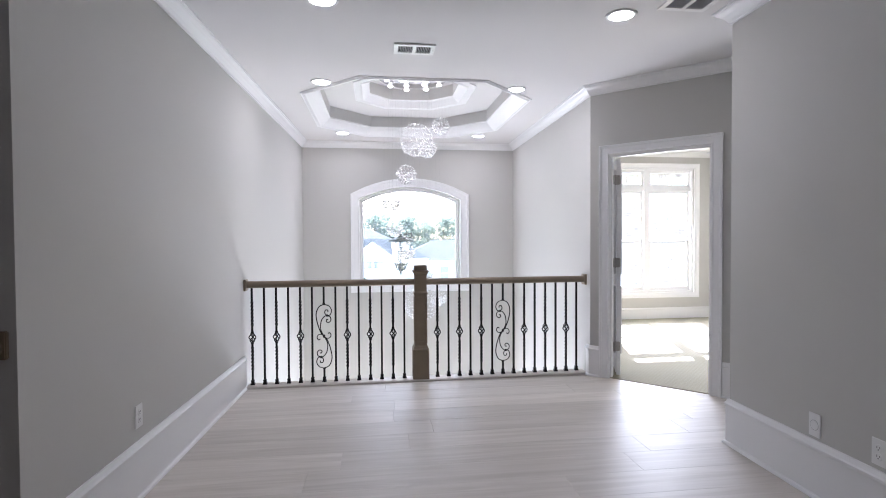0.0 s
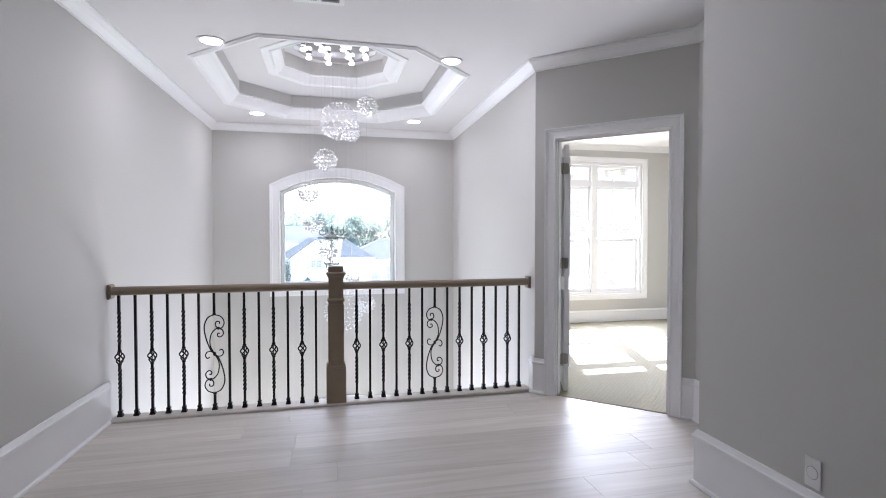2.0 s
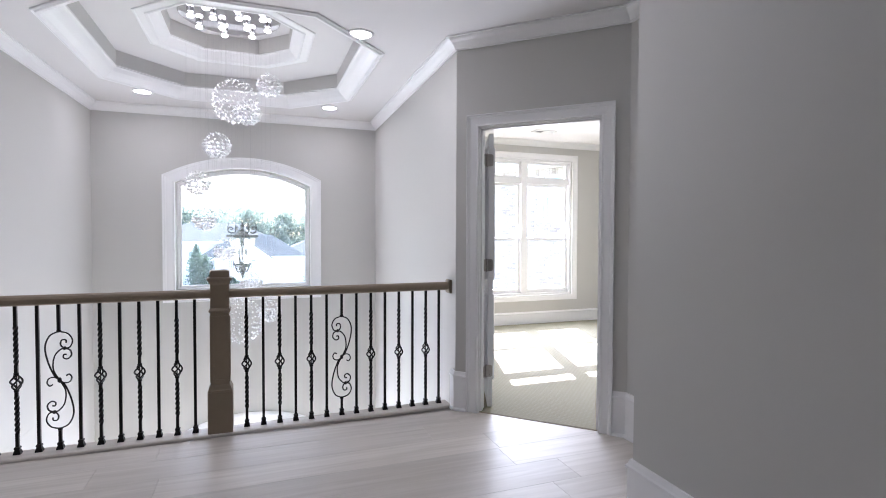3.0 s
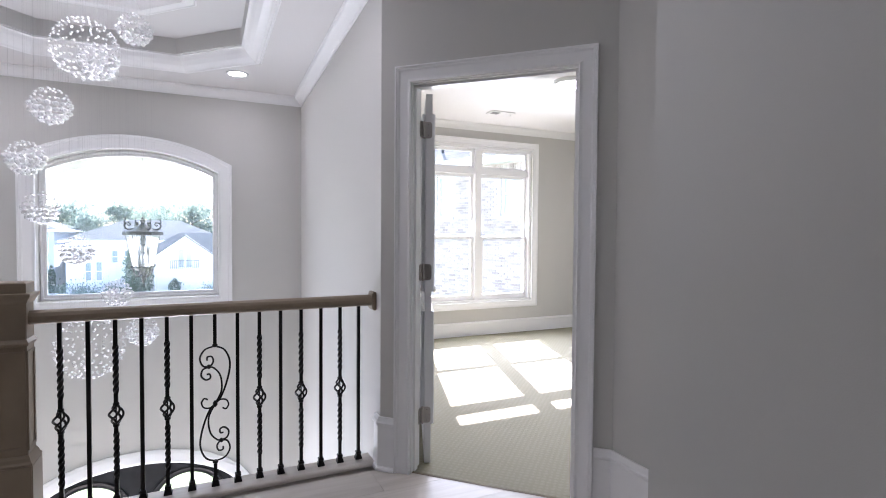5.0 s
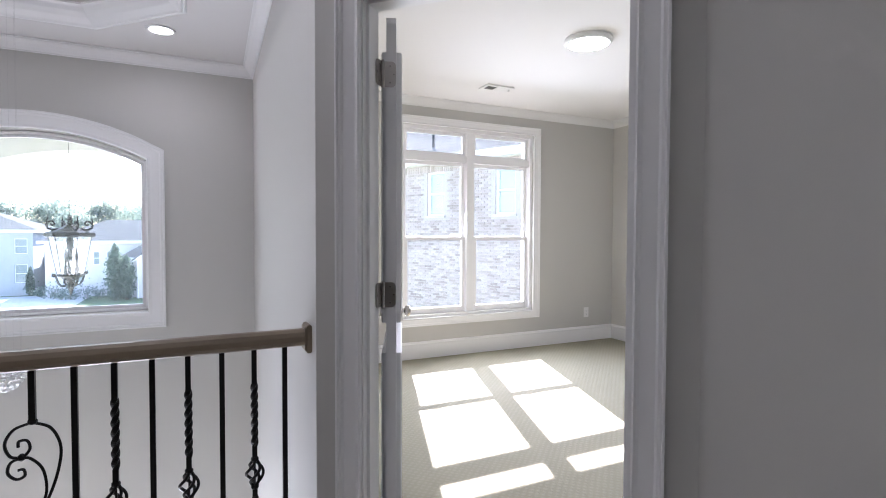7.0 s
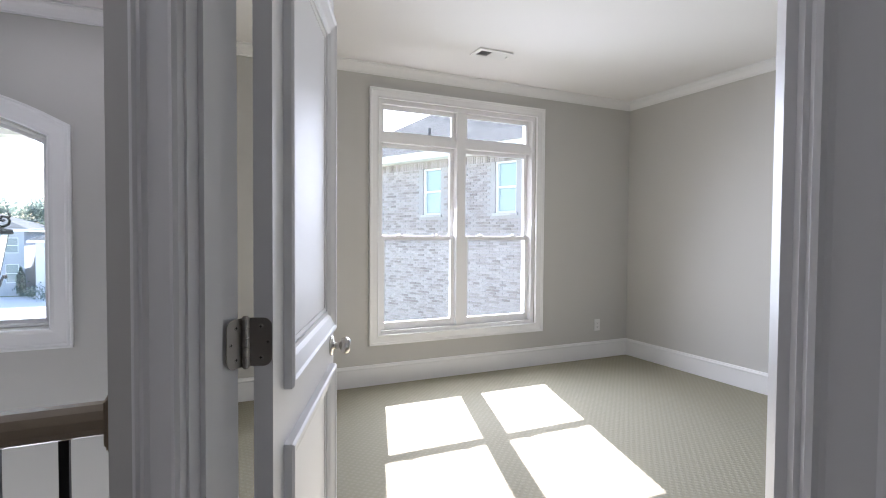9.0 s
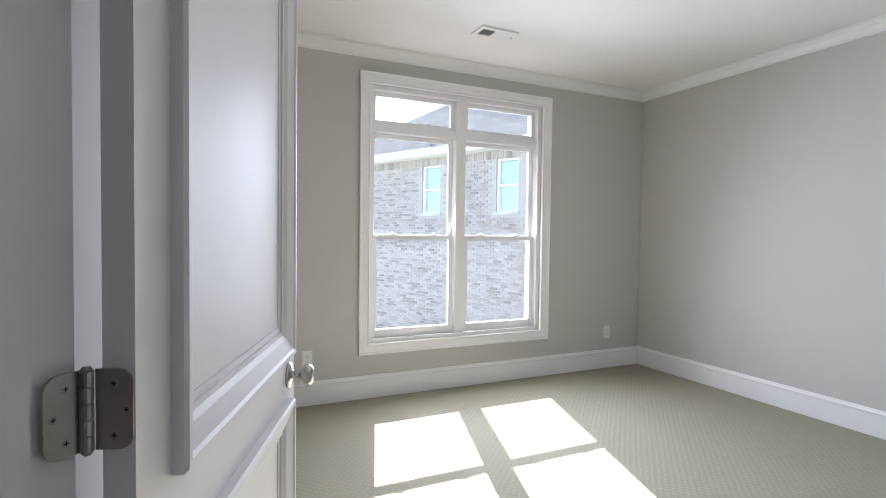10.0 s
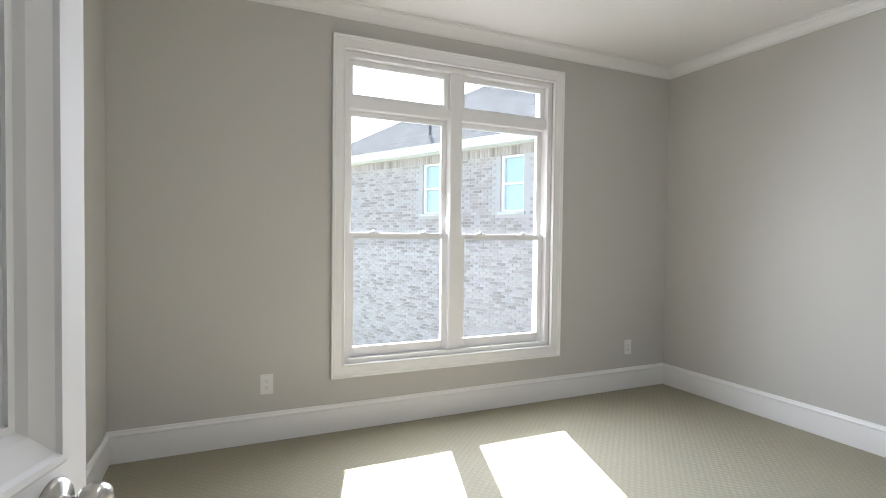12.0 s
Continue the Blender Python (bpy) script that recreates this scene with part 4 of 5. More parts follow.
def outlet(name, label, x, y, z, rz, kind):
    """A wall plate; its face looks along -y before it is turned."""
    e = thing(name, label, "wall outlet", "", (x, y, z), rz)
    part("cover_plate", B(-0.037, 0.037, -0.006, -0.0005, -0.06, 0.06, None, 0.0025), PLATE, e, "white cover plate")
    if kind == "duplex":
        for s in (-1, 1):
            so = part("socket", turned(bmesh.new(), [(0.017, 0.0), (0.017, 0.003), (0.0155, 0.0035)], 20, Matrix.Translation((0, -0.0055, s * 0.0195)) @ pose(0, 0, 0, 90, 0, 0)), PLATE, e, "white socket")
            for u0, u1, v0, v1 in ((-0.0075, -0.0055, -0.001, 0.008), (0.0055, 0.0075, -0.001, 0.007), (-0.0022, 0.0022, -0.010, -0.0055)):
                part("slot", B(u0, u1, -0.0096, -0.0085, s * 0.0195 + v0, s * 0.0195 + v1), SLOT, so)
    else:
        # A flat grey ring paints the shade round the insert; no groove is cut.
        part("groove", turned(bmesh.new(), [(0.0262, 0.0), (0.0262, 0.0012), (0.02, 0.0013)], 28, Matrix.Translation((0, -0.0055, 0)) @ pose(0, 0, 0, 90, 0, 0)), VENTGREY, e, "shadowed groove")
        part("jack", turned(bmesh.new(), [(0.024, 0.0), (0.024, 0.002), (0.021, 0.003), (0.006, 0.003)], 28, Matrix.Translation((0, -0.0055, 0)) @ pose(0, 0, 0, 90, 0, 0)), PLATE, e, "round white insert")
    for v in ((0.0,) if kind == "duplex" else (-0.042, 0.042)):
        part("screw", turned(bmesh.new(), [(0.003, 0), (0.003, 0.0012)], 8, Matrix.Translation((0, -0.0058, v)) @ pose(0, 0, 0, 90, 0, 0)), PLATE, e)
    return e


def PX(y):
    return PIER[0] + SLANT * (y - PIER[1])


outlet("wall_outlet", "white duplex wall outlet above a tall baseboard", PX(2.08), 2.08, 0.37, -91.8, "duplex")
outlet("cable_plate", "white round-insert cable plate above a tall baseboard", PX(2.43), 2.43, 0.365, -91.8, "jack")


def LXF(y):
    return -1.575 + SLANT * (y - 4.8)


outlet("wall_outlet", "white duplex wall outlet on the stair-side wall", LXF(2.915), 2.915, 0.415, 88.2, "duplex")
outlet("wall_outlet", "white duplex wall outlet beside the bedroom window", 2.657, FAR, 0.352, 0, "duplex")
outlet("wall_outlet", "white duplex wall outlet near the bedroom corner", 5.50, FAR, 0.352, 0, "duplex")

# ---- chandelier ----
chan = thing("crystal_chandelier", "crystal chandelier of beaded glass balls under a round chrome plate", "chandelier", "", (0.03, 6.03, Z3))
part("ceiling_plate", turned(bmesh.new(), [(0.41, 0.0), (0.41, -0.03), (0.40, -0.036), (0.37, -0.036)], 48), CHROME, chan, "round mirror-chrome plate")
rng = random.Random(4)
for k in range(12):
    r, g = (0.31, k * math.pi / 4 + 0.2) if k < 8 else (0.15, k * math.pi / 2 + 0.5)
    bx, by = r * math.cos(g), r * math.sin(g)
    sp = part("spotlight", turned(bmesh.new(), [(0.03, 0.0), (0.03, -0.016), (0.012, -0.02), (0.012, -0.03)], 16, Matrix.Translation((bx, by, -0.036))), CHROME, chan, "small chrome spotlight")
    part("bulb", turned(bmesh.new(), [(0.012, -0.066), (0.024, -0.072), (0.03, -0.082), (0.026, -0.093), (0.012, -0.098)], 14, Matrix.Translation((bx, by, 0))), BULB, sp, "glowing bulb")
BALLS = ((0.341, 6.015, 2.614, 0.11), (0.064, 6.058, 2.456, 0.215), (0.163, 5.87, 2.335, 0.115), (-0.07, 5.822, 2.036, 0.115), (-0.234, 5.983, 1.742, 0.11),
         (-0.19, 6.10, 1.445, 0.105), (-0.042, 6.307, 1.168, 0.105), (0.182, 6.354, 0.867, 0.10), (0.095, 5.90, 0.575, 0.215), (0.339, 6.302, 0.592, 0.11))
for bx, by, bz, r in BALLS:
    r *= 0.87
    big = r > 0.15
    rows = 13 if big else 9
    bm, wm = bmesh.new(), bmesh.new()
    for i in range(rows):
        th = math.pi * (i + 0.5) / rows
        low = not big and i > rows * 0.42
        size = (0.0075 if i < rows * 0.5 else 0.0095) if big else (0.015 if low else 0.008)
        n = max(3, int(round(2 * math.pi * r * math.sin(th) / (0.052 if big else (0.036 if low else 0.046)))))
        for k in range(n):
            g = 2 * math.pi * (k + 0.5 * (i % 2)) / n + rng.uniform(-0.08, 0.08)
            p = Vector((bx - 0.03 + r * math.sin(th) * math.cos(g), by - 6.03 + r * math.sin(th) * math.sin(g), bz - Z3 + r * math.cos(th) + rng.uniform(-0.006, 0.006)))
            bmesh.ops.create_icosphere(bm, subdivisions=1, radius=size * rng.uniform(0.85, 1.15), matrix=Matrix.Translation(p) @ Matrix.Diagonal((1.15, 1.15, 0.95, 1)))
            if (k * 3 + i) % 9 == 0:
                tube(wm, [p, (p.x, p.y, -0.036)], 0.0002, 3, False)
    c = part("crystal_ball", bm, CRYSTAL, chan, "hanging ball of clear crystal beads")
    c["kind"] = "stuff"
    w = part("suspension_wire", wm, WIRE, c, "thin steel hanging wires")
    w["kind"] = "stuff"

# ---- front door below ----
door2 = structure(new("door_2"), "black iron arched double front door with glass lights")
door2["category"] = "door"
AR = [(0, 0), (0, 0.02), (0.02, 0.03), (0.10, 0.03), (0.13, 0.02), (0.13, 0)]
part("casing", casing(bmesh.new(), mf, round_arch(DC, DHALF, LOW + 0.01, DSPR, DRISE)[::-1], AR, True), TRIM, door2, "white arched door surround")
bm = slab(bmesh.new(), round_arch(DC, DHALF - 0.001, LOW + 0.011, DSPR, DRISE - 0.001), [round_arch(DC - 0.43, 0.32, LOW + 0.5, DSPR - 0.02, 0.33), round_arch(DC + 0.43, 0.32, LOW + 0.5, DSPR - 0.02, 0.33)], Matrix.Translation((0, FAR + 0.08, 0)), 0.06)
dl = part("leaf", bm, DOORBLACK, door2, "black iron double door leaves")
for s in (-1, 1):
    part("pane", slab(bmesh.new(), round_arch(DC + s * 0.43, 0.325, LOW + 0.495, DSPR - 0.02, 0.335), [], Matrix.Translation((0, FAR + 0.105, 0)), 0.008), PANE, dl, "clear door glass").visible_shadow = False
    part("panel_moulding", sweep(bmesh.new(), [(u, FAR + 0.08, v) for u, v in round_arch(DC + s * 0.43, 0.35, LOW + 0.47, DSPR - 0.02, 0.36)], [(0, 0), (0, 0.012), (-0.02, 0.018), (-0.03, 0.01), (-0.03, 0)], (0, -1, 0), True), DOORBLACK, dl, "raised iron moulding")

# ---- stair handrail behind the hall wall ----
sr = thing("stair_handrail", "stained oak stair handrail ending in a square wall plate", "handrail", "", (-1.727, LEFT0[1], 0))
part("wall_rosette", B(-0.043, 0.045, -0.022, -0.001, 0.912, 1.012, None, 0.004), STAIN, sr, "stained oak wall plate")
part("handrail", sweep(bmesh.new(), [(0, -0.022, 0.935), (0, -1.3, 0.935)], HR), STAIN, sr, "grey-brown stained oak handrail")
part("newel_post", B(-0.056, 0.056, -1.41, -1.298, 0.0, 1.08, None, 0.004), STAIN, sr, "square stained oak newel")

# ---- outside: ground, porch, lantern ----
GZ = -3.5
structure(flush(B(-400, 400, -400, 900, GZ - 0.2, GZ), "ground", GRASS), "mown lawn")
structure(flush(B(-200, 200, 36, 42.5, GZ - 0.1, GZ + 0.02), "road", CONCRETE), "pale concrete street")
structure(flush(B(-9, -1.5, 11.3, 36, GZ - 0.1, GZ + 0.03), "pavement", CONCRETE), "pale concrete drive")
structure(flush(B(-16, -6.2, 42.5, 50.5, GZ - 0.1, GZ + 0.03), "pavement_far", CONCRETE), "pale concrete drive of a house opposite")
porch = thing("entrance_porch", "beige rendered entrance porch with an arched front", "porch", "", (0, 0, GZ))
PZ = -GZ
part("arched_front", slab(bmesh.new(), [(-2.6, 0), (-1.8, 0), (-1.8, PZ + 1.56)] + [(q[0], q[1] + PZ) for q in arch(-1.8, 1.88, 0, 1.56, 2.31)[2:]][::-1][1:-1] + [(1.88, PZ + 1.56), (1.88, 0), (2.5, 0), (2.5, PZ + 3.4), (-2.6, PZ + 3.4)], [], Matrix.Translation((0, 10.6, 0)), 0.3), PORCHSTONE, porch, "beige rendered arch")
part("porch_ceiling", B(-2.6, 2.5, FAR + 0.21, 10.6, PZ + 2.75, PZ + 2.85), FASCIA, porch, "white porch ceiling")
part("porch_roof", B(-2.8, 2.7, FAR + 0.21, 11.1, PZ + 3.4, PZ + 3.5), SHINGLE, porch, "grey shingle porch roof")
part("porch_floor", B(-2.6, 2.5, FAR + 0.2, 11.2, 0.0, 0.35), CONCRETE, porch, "pale concrete porch floor")

LX, LY, LZ = 0.03, 9.5, 1.29
lan = thing("hanging_porch_lantern", "black iron hanging lantern with tapered glass and scrolled brackets", "lantern", "", (LX, LY, LZ))
bm = bmesh.new()
turned(bm, [(0.012, 0.19), (0.02, 0.165), (0.03, 0.15), (0.022, 0.125), (0.03, 0.10), (0.05, 0.08), (0.075, 0.06), (0.16, 0.025), (0.22, 0.01), (0.225, -0.015), (0.225, -0.03), (0.2, -0.035)], 6)
part("roof_cap", bm, LANTERNIRON, lan, "stepped black iron lantern cap")
part("glass", turned(bmesh.new(), [(0.185, -0.04), (0.115, -0.42)], 6), LANTERNGLASS, lan, "tapered seeded glass").visible_shadow = False
for k in range(6):
    g = math.pi / 3 * k
    part("glazing_bar", tube(bmesh.new(), [(0.19 * math.cos(g), 0.19 * math.sin(g), -0.03), (0.118 * math.cos(g), 0.118 * math.sin(g), -0.43)], 0.0035, 6), LANTERNIRON, lan)
    c, s_ = math.cos(g), math.sin(g)
    if k % 3:
        part("lower_scroll", tube(bmesh.new(), [(r * c, r * s_, z) for r, z in ((0.03, -0.50), (0.05, -0.475), (0.08, -0.48), (0.085, -0.51), (0.06, -0.525), (0.075, -0.545), (0.12, -0.54), (0.16, -0.505), (0.18, -0.455), (0.2, -0.415), (0.225, -0.41), (0.228, -0.43), (0.212, -0.435))], 0.0105, 6), LANTERNIRON, lan, "curled iron bracket")
    if k % 3 != 1:
        part("upper_scroll", tube(bmesh.new(), [(r * c, r * s_, z) for r, z in ((0.10, 0.045), (0.15, 0.035), (0.19, 0.055), (0.2, 0.09), (0.18, 0.12), (0.145, 0.125), (0.13, 0.1), (0.15, 0.085), (0.165, 0.1))], 0.012, 6), LANTERNIRON, lan, "curled iron finial")
        part("leaf_finial", tube(bmesh.new(), [(r * c, r * s_, z) for r, z in ((0.19, 0.1), (0.2, 0.13), (0.185, 0.165), (0.195, 0.185))], lambda f: 0.012 * (1 - 0.8 * f), 6), LANTERNIRON, lan, "iron leaf tip")
part("base", turned(bmesh.new(), [(0.118, -0.42), (0.125, -0.44), (0.09, -0.46), (0.04, -0.50), (0.03, -0.53), (0.035, -0.56), (0.02, -0.59), (0.012, -0.63), (0.004, -0.65)], 12), LANTERNIRON, lan, "black iron lantern base")
bm = bmesh.new()
for k in range(3):
    g = 2 * math.pi / 3 * k
    turned(bm, [(0.017, -0.42), (0.02, -0.36), (0.013, -0.34), (0.013, -0.25), (0.018, -0.24), (0.009, -0.2), (0.003, -0.15)], 8, Matrix.Translation((0.055 * math.cos(g + 0.4), 0.055 * math.sin(g + 0.4), 0)))
turned(bm, [(0.022, -0.42), (0.032, -0.38), (0.014, -0.35), (0.014, -0.27), (0.026, -0.25), (0.014, -0.22), (0.02, -0.17), (0.034, -0.15), (0.03, -0.12), (0.036, -0.09), (0.03, -0.06), (0.02, -0.035)], 8)
part("candle_cluster", bm, LANTERNIRON, lan, "dark candle tubes")
part("chain", tube(bmesh.new(), [(0, 0, 0.19), (0, 0, 2.75 - LZ)], 0.0025, 6), LANTERNIRON, lan, "iron hanging chain")


# ---- houses ----
def house(name, label, x, y, rz, w, d, h, pitch, walls, roof, wins, hip=True, over=0.4, front=None, glass=DARKPANE):
    """A house whose front lies along its own x at y = 0, looking along -y; wins: (centre, sill, width, height)."""
    e = thing(name, label, "house", "", (x, y, GZ), rz)
    holes = [[(u - ww / 2, v), (u + ww / 2, v), (u + ww / 2, v + hh), (u - ww / 2, v + hh)] for u, v, ww, hh in wins]
    part("wall", slab(bmesh.new(), [(-w / 2, 0), (w / 2, 0), (w / 2, h), (-w / 2, h)], holes, Matrix(), 0.25), front or walls, e)
    bm = bmesh.new()
    for a, b, c, f in ((-w / 2, -w / 2 + 0.25, 0.25, d), (w / 2 - 0.25, w / 2, 0.25, d), (-w / 2 + 0.25, w / 2 - 0.25, d - 0.25, d)):
        box(bm, a, b, c, f, 0, h)
    part("side_wall", bm, walls, e)
    part("fascia", sweep(bmesh.new(), [(-w / 2, 0, 0), (w / 2, 0, 0), (w / 2, d, 0), (-w / 2, d, 0)], [(0.02, h), (-over, h), (-over, h + 0.22), (0.02, h + 0.22)], closed=True), FASCIA, e, "white fascia and soffit")
    bm = bmesh.new()
    o, rise = over + 0.03, math.tan(radians(pitch)) * (d / 2 + over)
    z0 = h + 0.2
    lo = [bm.verts.new(p) for p in ((-w / 2 - o, -o, z0), (w / 2 + o, -o, z0), (w / 2 + o, d + o, z0), (-w / 2 - o, d + o, z0))]
    inset = (d / 2 + o) if hip else 0.0
    r0, r1 = bm.verts.new((-w / 2 - o + inset, d / 2, z0 + rise)), bm.verts.new((w / 2 + o - inset, d / 2, z0 + rise))
    for f in ((lo[0], lo[1], r1, r0), (lo[1], lo[2], r1), (lo[2], lo[3], r0, r1), (lo[3], lo[0], r0), lo[::-1]):
        bm.faces.new(f)
    part("roof", bm, roof, e, "grey shingle roof")
    for u, v, ww, hh in wins:
        wn_ = part("window", B(u - ww / 2 + 0.04, u + ww / 2 - 0.04, 0.13, 0.15, v + 0.04, v + hh - 0.04), glass, e, "window reflecting the sky")
        bm = bmesh.new()
        for a, b, c, f in ((u - ww / 2, u - ww / 2 + 0.05, v, v + hh), (u + ww / 2 - 0.05, u + ww / 2, v, v + hh), (u - ww / 2 + 0.05, u + ww / 2 - 0.05, v, v + 0.05), (u - ww / 2 + 0.05, u + ww / 2 - 0.05, v + hh - 0.05, v + hh), (u - ww / 2 + 0.05, u + ww / 2 - 0.05, v + hh / 2 - 0.025, v + hh / 2 + 0.025)):
            box(bm, a, b, 0.06, 0.13, c, f)
        part("frame", bm, FASCIA, wn_, "white window frame")
        part("sill", B(u - ww / 2 - 0.05, u + ww / 2 + 0.05, -0.04, 0.06, v - 0.07, v - 0.002), walls, wn_)
    return e


NBWINS = [(-3.17, 5.33, 0.68, 1.30), (-0.68, 5.33, 0.64, 1.30), (3.2, 5.33, 0.66, 1.30)]
nb = house("neighbour_house", "whitewashed brick house with grey shingle roof and white eaves", 7.9 + 0.41 * 2.5, 16.4 - 0.914 * 2.5, -66.0, 15.6, 11.0, 6.85, 33, BRICK, NBSHINGLE,
           NBWINS, front=MORTAR, glass=SKYPANE)
part("plumbing_vent", tube(bmesh.new(), [(-3.4, 0.15, 7.2), (-3.4, 0.15, 7.8)], 0.04, 8), LANTERNIRON, nb, "dark roof vent pipe")
house("white_house", "white stucco house with a grey hipped roof across the street", -3.45, 49, 0, 11.0, 7, 3.95, 23, STUCCO, SHINGLE,
      [(-2.35, 2.35, 0.45, 1.0), (-4.1, 1.0, 0.45, 1.5), (-3.4, 1.0, 0.45, 1.5), (-1.5, 2.35, 0.45, 1.0)])
house("low_wing", "white stucco low wing under a broad grey shingle roof", 0.05, 46.9, 0, 7.9, 5, 2.75, 33, STUCCO, SHINGLE, [], True, 0.25)


def gabled_bay(x, y, w, eave, apex, d):
    """A white gable end that faces the street, with a glazed door, a pediment over it and an iron balcony."""
    e = thing("gabled_bay", "white stucco gabled house bay with a small iron balcony", "house", "", (x, y, GZ))
    h = w / 2
    door_ = [(-0.55, 2.05), (0.55, 2.05), (0.55, 3.55), (-0.55, 3.55)]
    part("wall", slab(bmesh.new(), [(-h, 0), (h, 0), (h, eave), (0, apex), (-h, eave)], [door_], Matrix(), 0.2), STUCCO, e)
    bm = bmesh.new()
    for a, b in ((-h, -h + 0.2), (h - 0.2, h)):
        box(bm, a, b, 0.201, d, 0, eave - 0.02)
    part("side_wall", bm, STUCCO, e)
    for sg in (-1, 1):
        out = [(sg * (h + 0.25), eave - 0.25 * (apex - eave) / h + 0.02), (0, apex + 0.02), (0, apex + 0.16), (sg * (h + 0.25), eave - 0.25 * (apex - eave) / h + 0.14)]
        part("roof", slab(bmesh.new(), out, [], Matrix.Translation((0, -0.2, 0)), d), SHINGLE, e, "grey shingle roof slope")
        part("rake_board", slab(bmesh.new(), [(u, v - 0.1) for u, v in out], [], Matrix.Translation((0, -0.24, 0)), 0.035), FASCIA, e, "white raking board")
    for u in (-0.27, 0.27):
        wn_ = part("glazed_door", B(u - 0.2, u + 0.2, 0.1, 0.12, 2.1, 3.5), DARKPANE, e, "narrow glazed balcony door")
        bm = bmesh.new()
        for a, b, c, f in ((u - 0.27, u - 0.19, 2.05, 3.55), (u + 0.19, u + 0.27, 2.05, 3.55), (u - 0.19, u + 0.19, 2.05, 2.13), (u - 0.19, u + 0.19, 3.47, 3.55)):
            box(bm, a, b, 0.05, 0.15, c, f)
        part("frame", bm, FASCIA, wn_, "white door frame")
    part("pediment", slab(bmesh.new(), [(-0.95, 3.72), (0.95, 3.72), (0, 4.2)], [[(-0.55, 3.8), (0.55, 3.8), (0, 4.08)]], Matrix.Translation((0, -0.12, 0)), 0.12), FASCIA, e, "small white pediment")
    bal = part("balcony", B(-1.0, 1.0, -0.6, -0.001, 1.95, 2.05), STUCCO, e, "small balcony slab")
    for k in range(15):
        part("baluster", B(-0.97 + k * 0.136, -0.945 + k * 0.136, -0.58, -0.555, 2.05, 2.62), LANTERNIRON, bal)
    part("balcony_rail", B(-1.0, 1.0, -0.6, -0.54, 2.62, 2.67), LANTERNIRON, bal, "black iron balcony rail")
    part("downpipe", tube(bmesh.new(), [(-h + 0.1, -0.06, 0), (-h + 0.1, -0.06, eave - 0.05)], 0.045, 8), FASCIA, e, "white downpipe")


gabled_bay(-0.82, 46.2, 4.3, 2.85, 4.42, 4.0)
house("grey_house", "pale grey two-storey house with a grey roof across the street", -14.7, 51.5, 0, 9, 9, 4.75, 20, GREYSTUCCO, SHINGLE,
      [(3.75, 3.15, 0.8, 1.15), (3.75, 0.95, 0.8, 1.4), (1.0, 3.15, 0.8, 1.15), (-1.6, 3.15, 0.8, 1.15)])
house("garden_garage", "small white stucco garage between two houses", -9.3, 55, 0, 2.6, 4, 2.8, 20, STUCCO, SHINGLE, [(0.1, 0.9, 0.6, 1.5)])
house("far_house", "white low house with a broad grey roof along the street", 8.0, 52, 0, 12.5, 8, 2.3, 25, STUCCO, SHINGLE, [(-5.6, 0.2, 0.8, 1.6), (-3.9, 0.5, 0.35, 1.5), (-1.6, 0.5, 0.9, 1.4), (1.4, 0.5, 0.9, 1.4)])

post = thing("street_lamp", "pale street lamp post with a square white lantern", "street lamp", "", (2.85, 48.2, GZ))
part("pole", turned(bmesh.new(), [(0.09, 0.0), (0.08, 0.25), (0.045, 0.35), (0.04, 3.15), (0.06, 3.2)], 10), VENTGREY, post, "slim grey pole")
part("lantern_head", turned(bmesh.new(), [(0.1, 3.2), (0.2, 3.62), (0.22, 3.66), (0.08, 3.82), (0.02, 3.95)], 6), PLATE, post, "white tapered lantern head")


# ---- trees and shrubs ----
def leaf_cloud(bm, rnd, centre, spread, n, size):
    for _ in range(n):
        d = Vector((rnd.gauss(0, 1), rnd.gauss(0, 1), rnd.gauss(0, 1)))
        p = Vector(centre) + Vector((d.x * spread[0], d.y * spread[1], d.z * spread[2])) * 0.5
        q = Euler((rnd.uniform(0, 6), rnd.uniform(0, 6), rnd.uniform(0, 6))).to_matrix()
        s = size * rnd.uniform(0.6, 1.4)
        v = [bm.verts.new(p + q @ Vector(c) * s) for c in ((-0.5, 0, 0), (0, 0.3, 0.05), (0.6, 0, 0), (0, -0.3, 0.05))]
        bm.faces.new(v)


def tree(seed, h, label):
    rnd = random.Random(seed)
    e = thing("pine_tree" if seed % 2 else "broadleaf_tree", label, "tree", "trees behind the houses")
    bm = bmesh.new()
    lean = rnd.uniform(-0.3, 0.3)
    tube(bm, [(lean * f * f, 0, h * 0.9 * f) for f in (0, 0.2, 0.4, 0.6, 0.8, 1.0)], lambda f: 0.22 * (1 - 0.85 * f), 7)
    tips = []
    for k in range(22):
        f = rnd.uniform(0.3, 0.98)
        g = rnd.uniform(0, 6.28)
        ln = h * 0.3 * (1.25 - f)
        tip = (lean * f * f + ln * math.cos(g), ln * math.sin(g), h * 0.9 * f + ln * 0.35)
        tube(bm, [(lean * f * f, 0, h * 0.9 * f), tip], lambda q: 0.06 * (1 - 0.7 * q), 5)
        tips.append(tip)
    part("trunk", bm, BARK, e)
    bm = bmesh.new()
    for tp in tips + [(lean, 0, h * 0.95)]:
        leaf_cloud(bm, rnd, tp, (h * 0.15, h * 0.15, h * 0.09), 95, 0.24)
    c = part("crown", bm, LEAF, e, "loose crown of leaves")
    c["kind"] = "stuff"
    return e


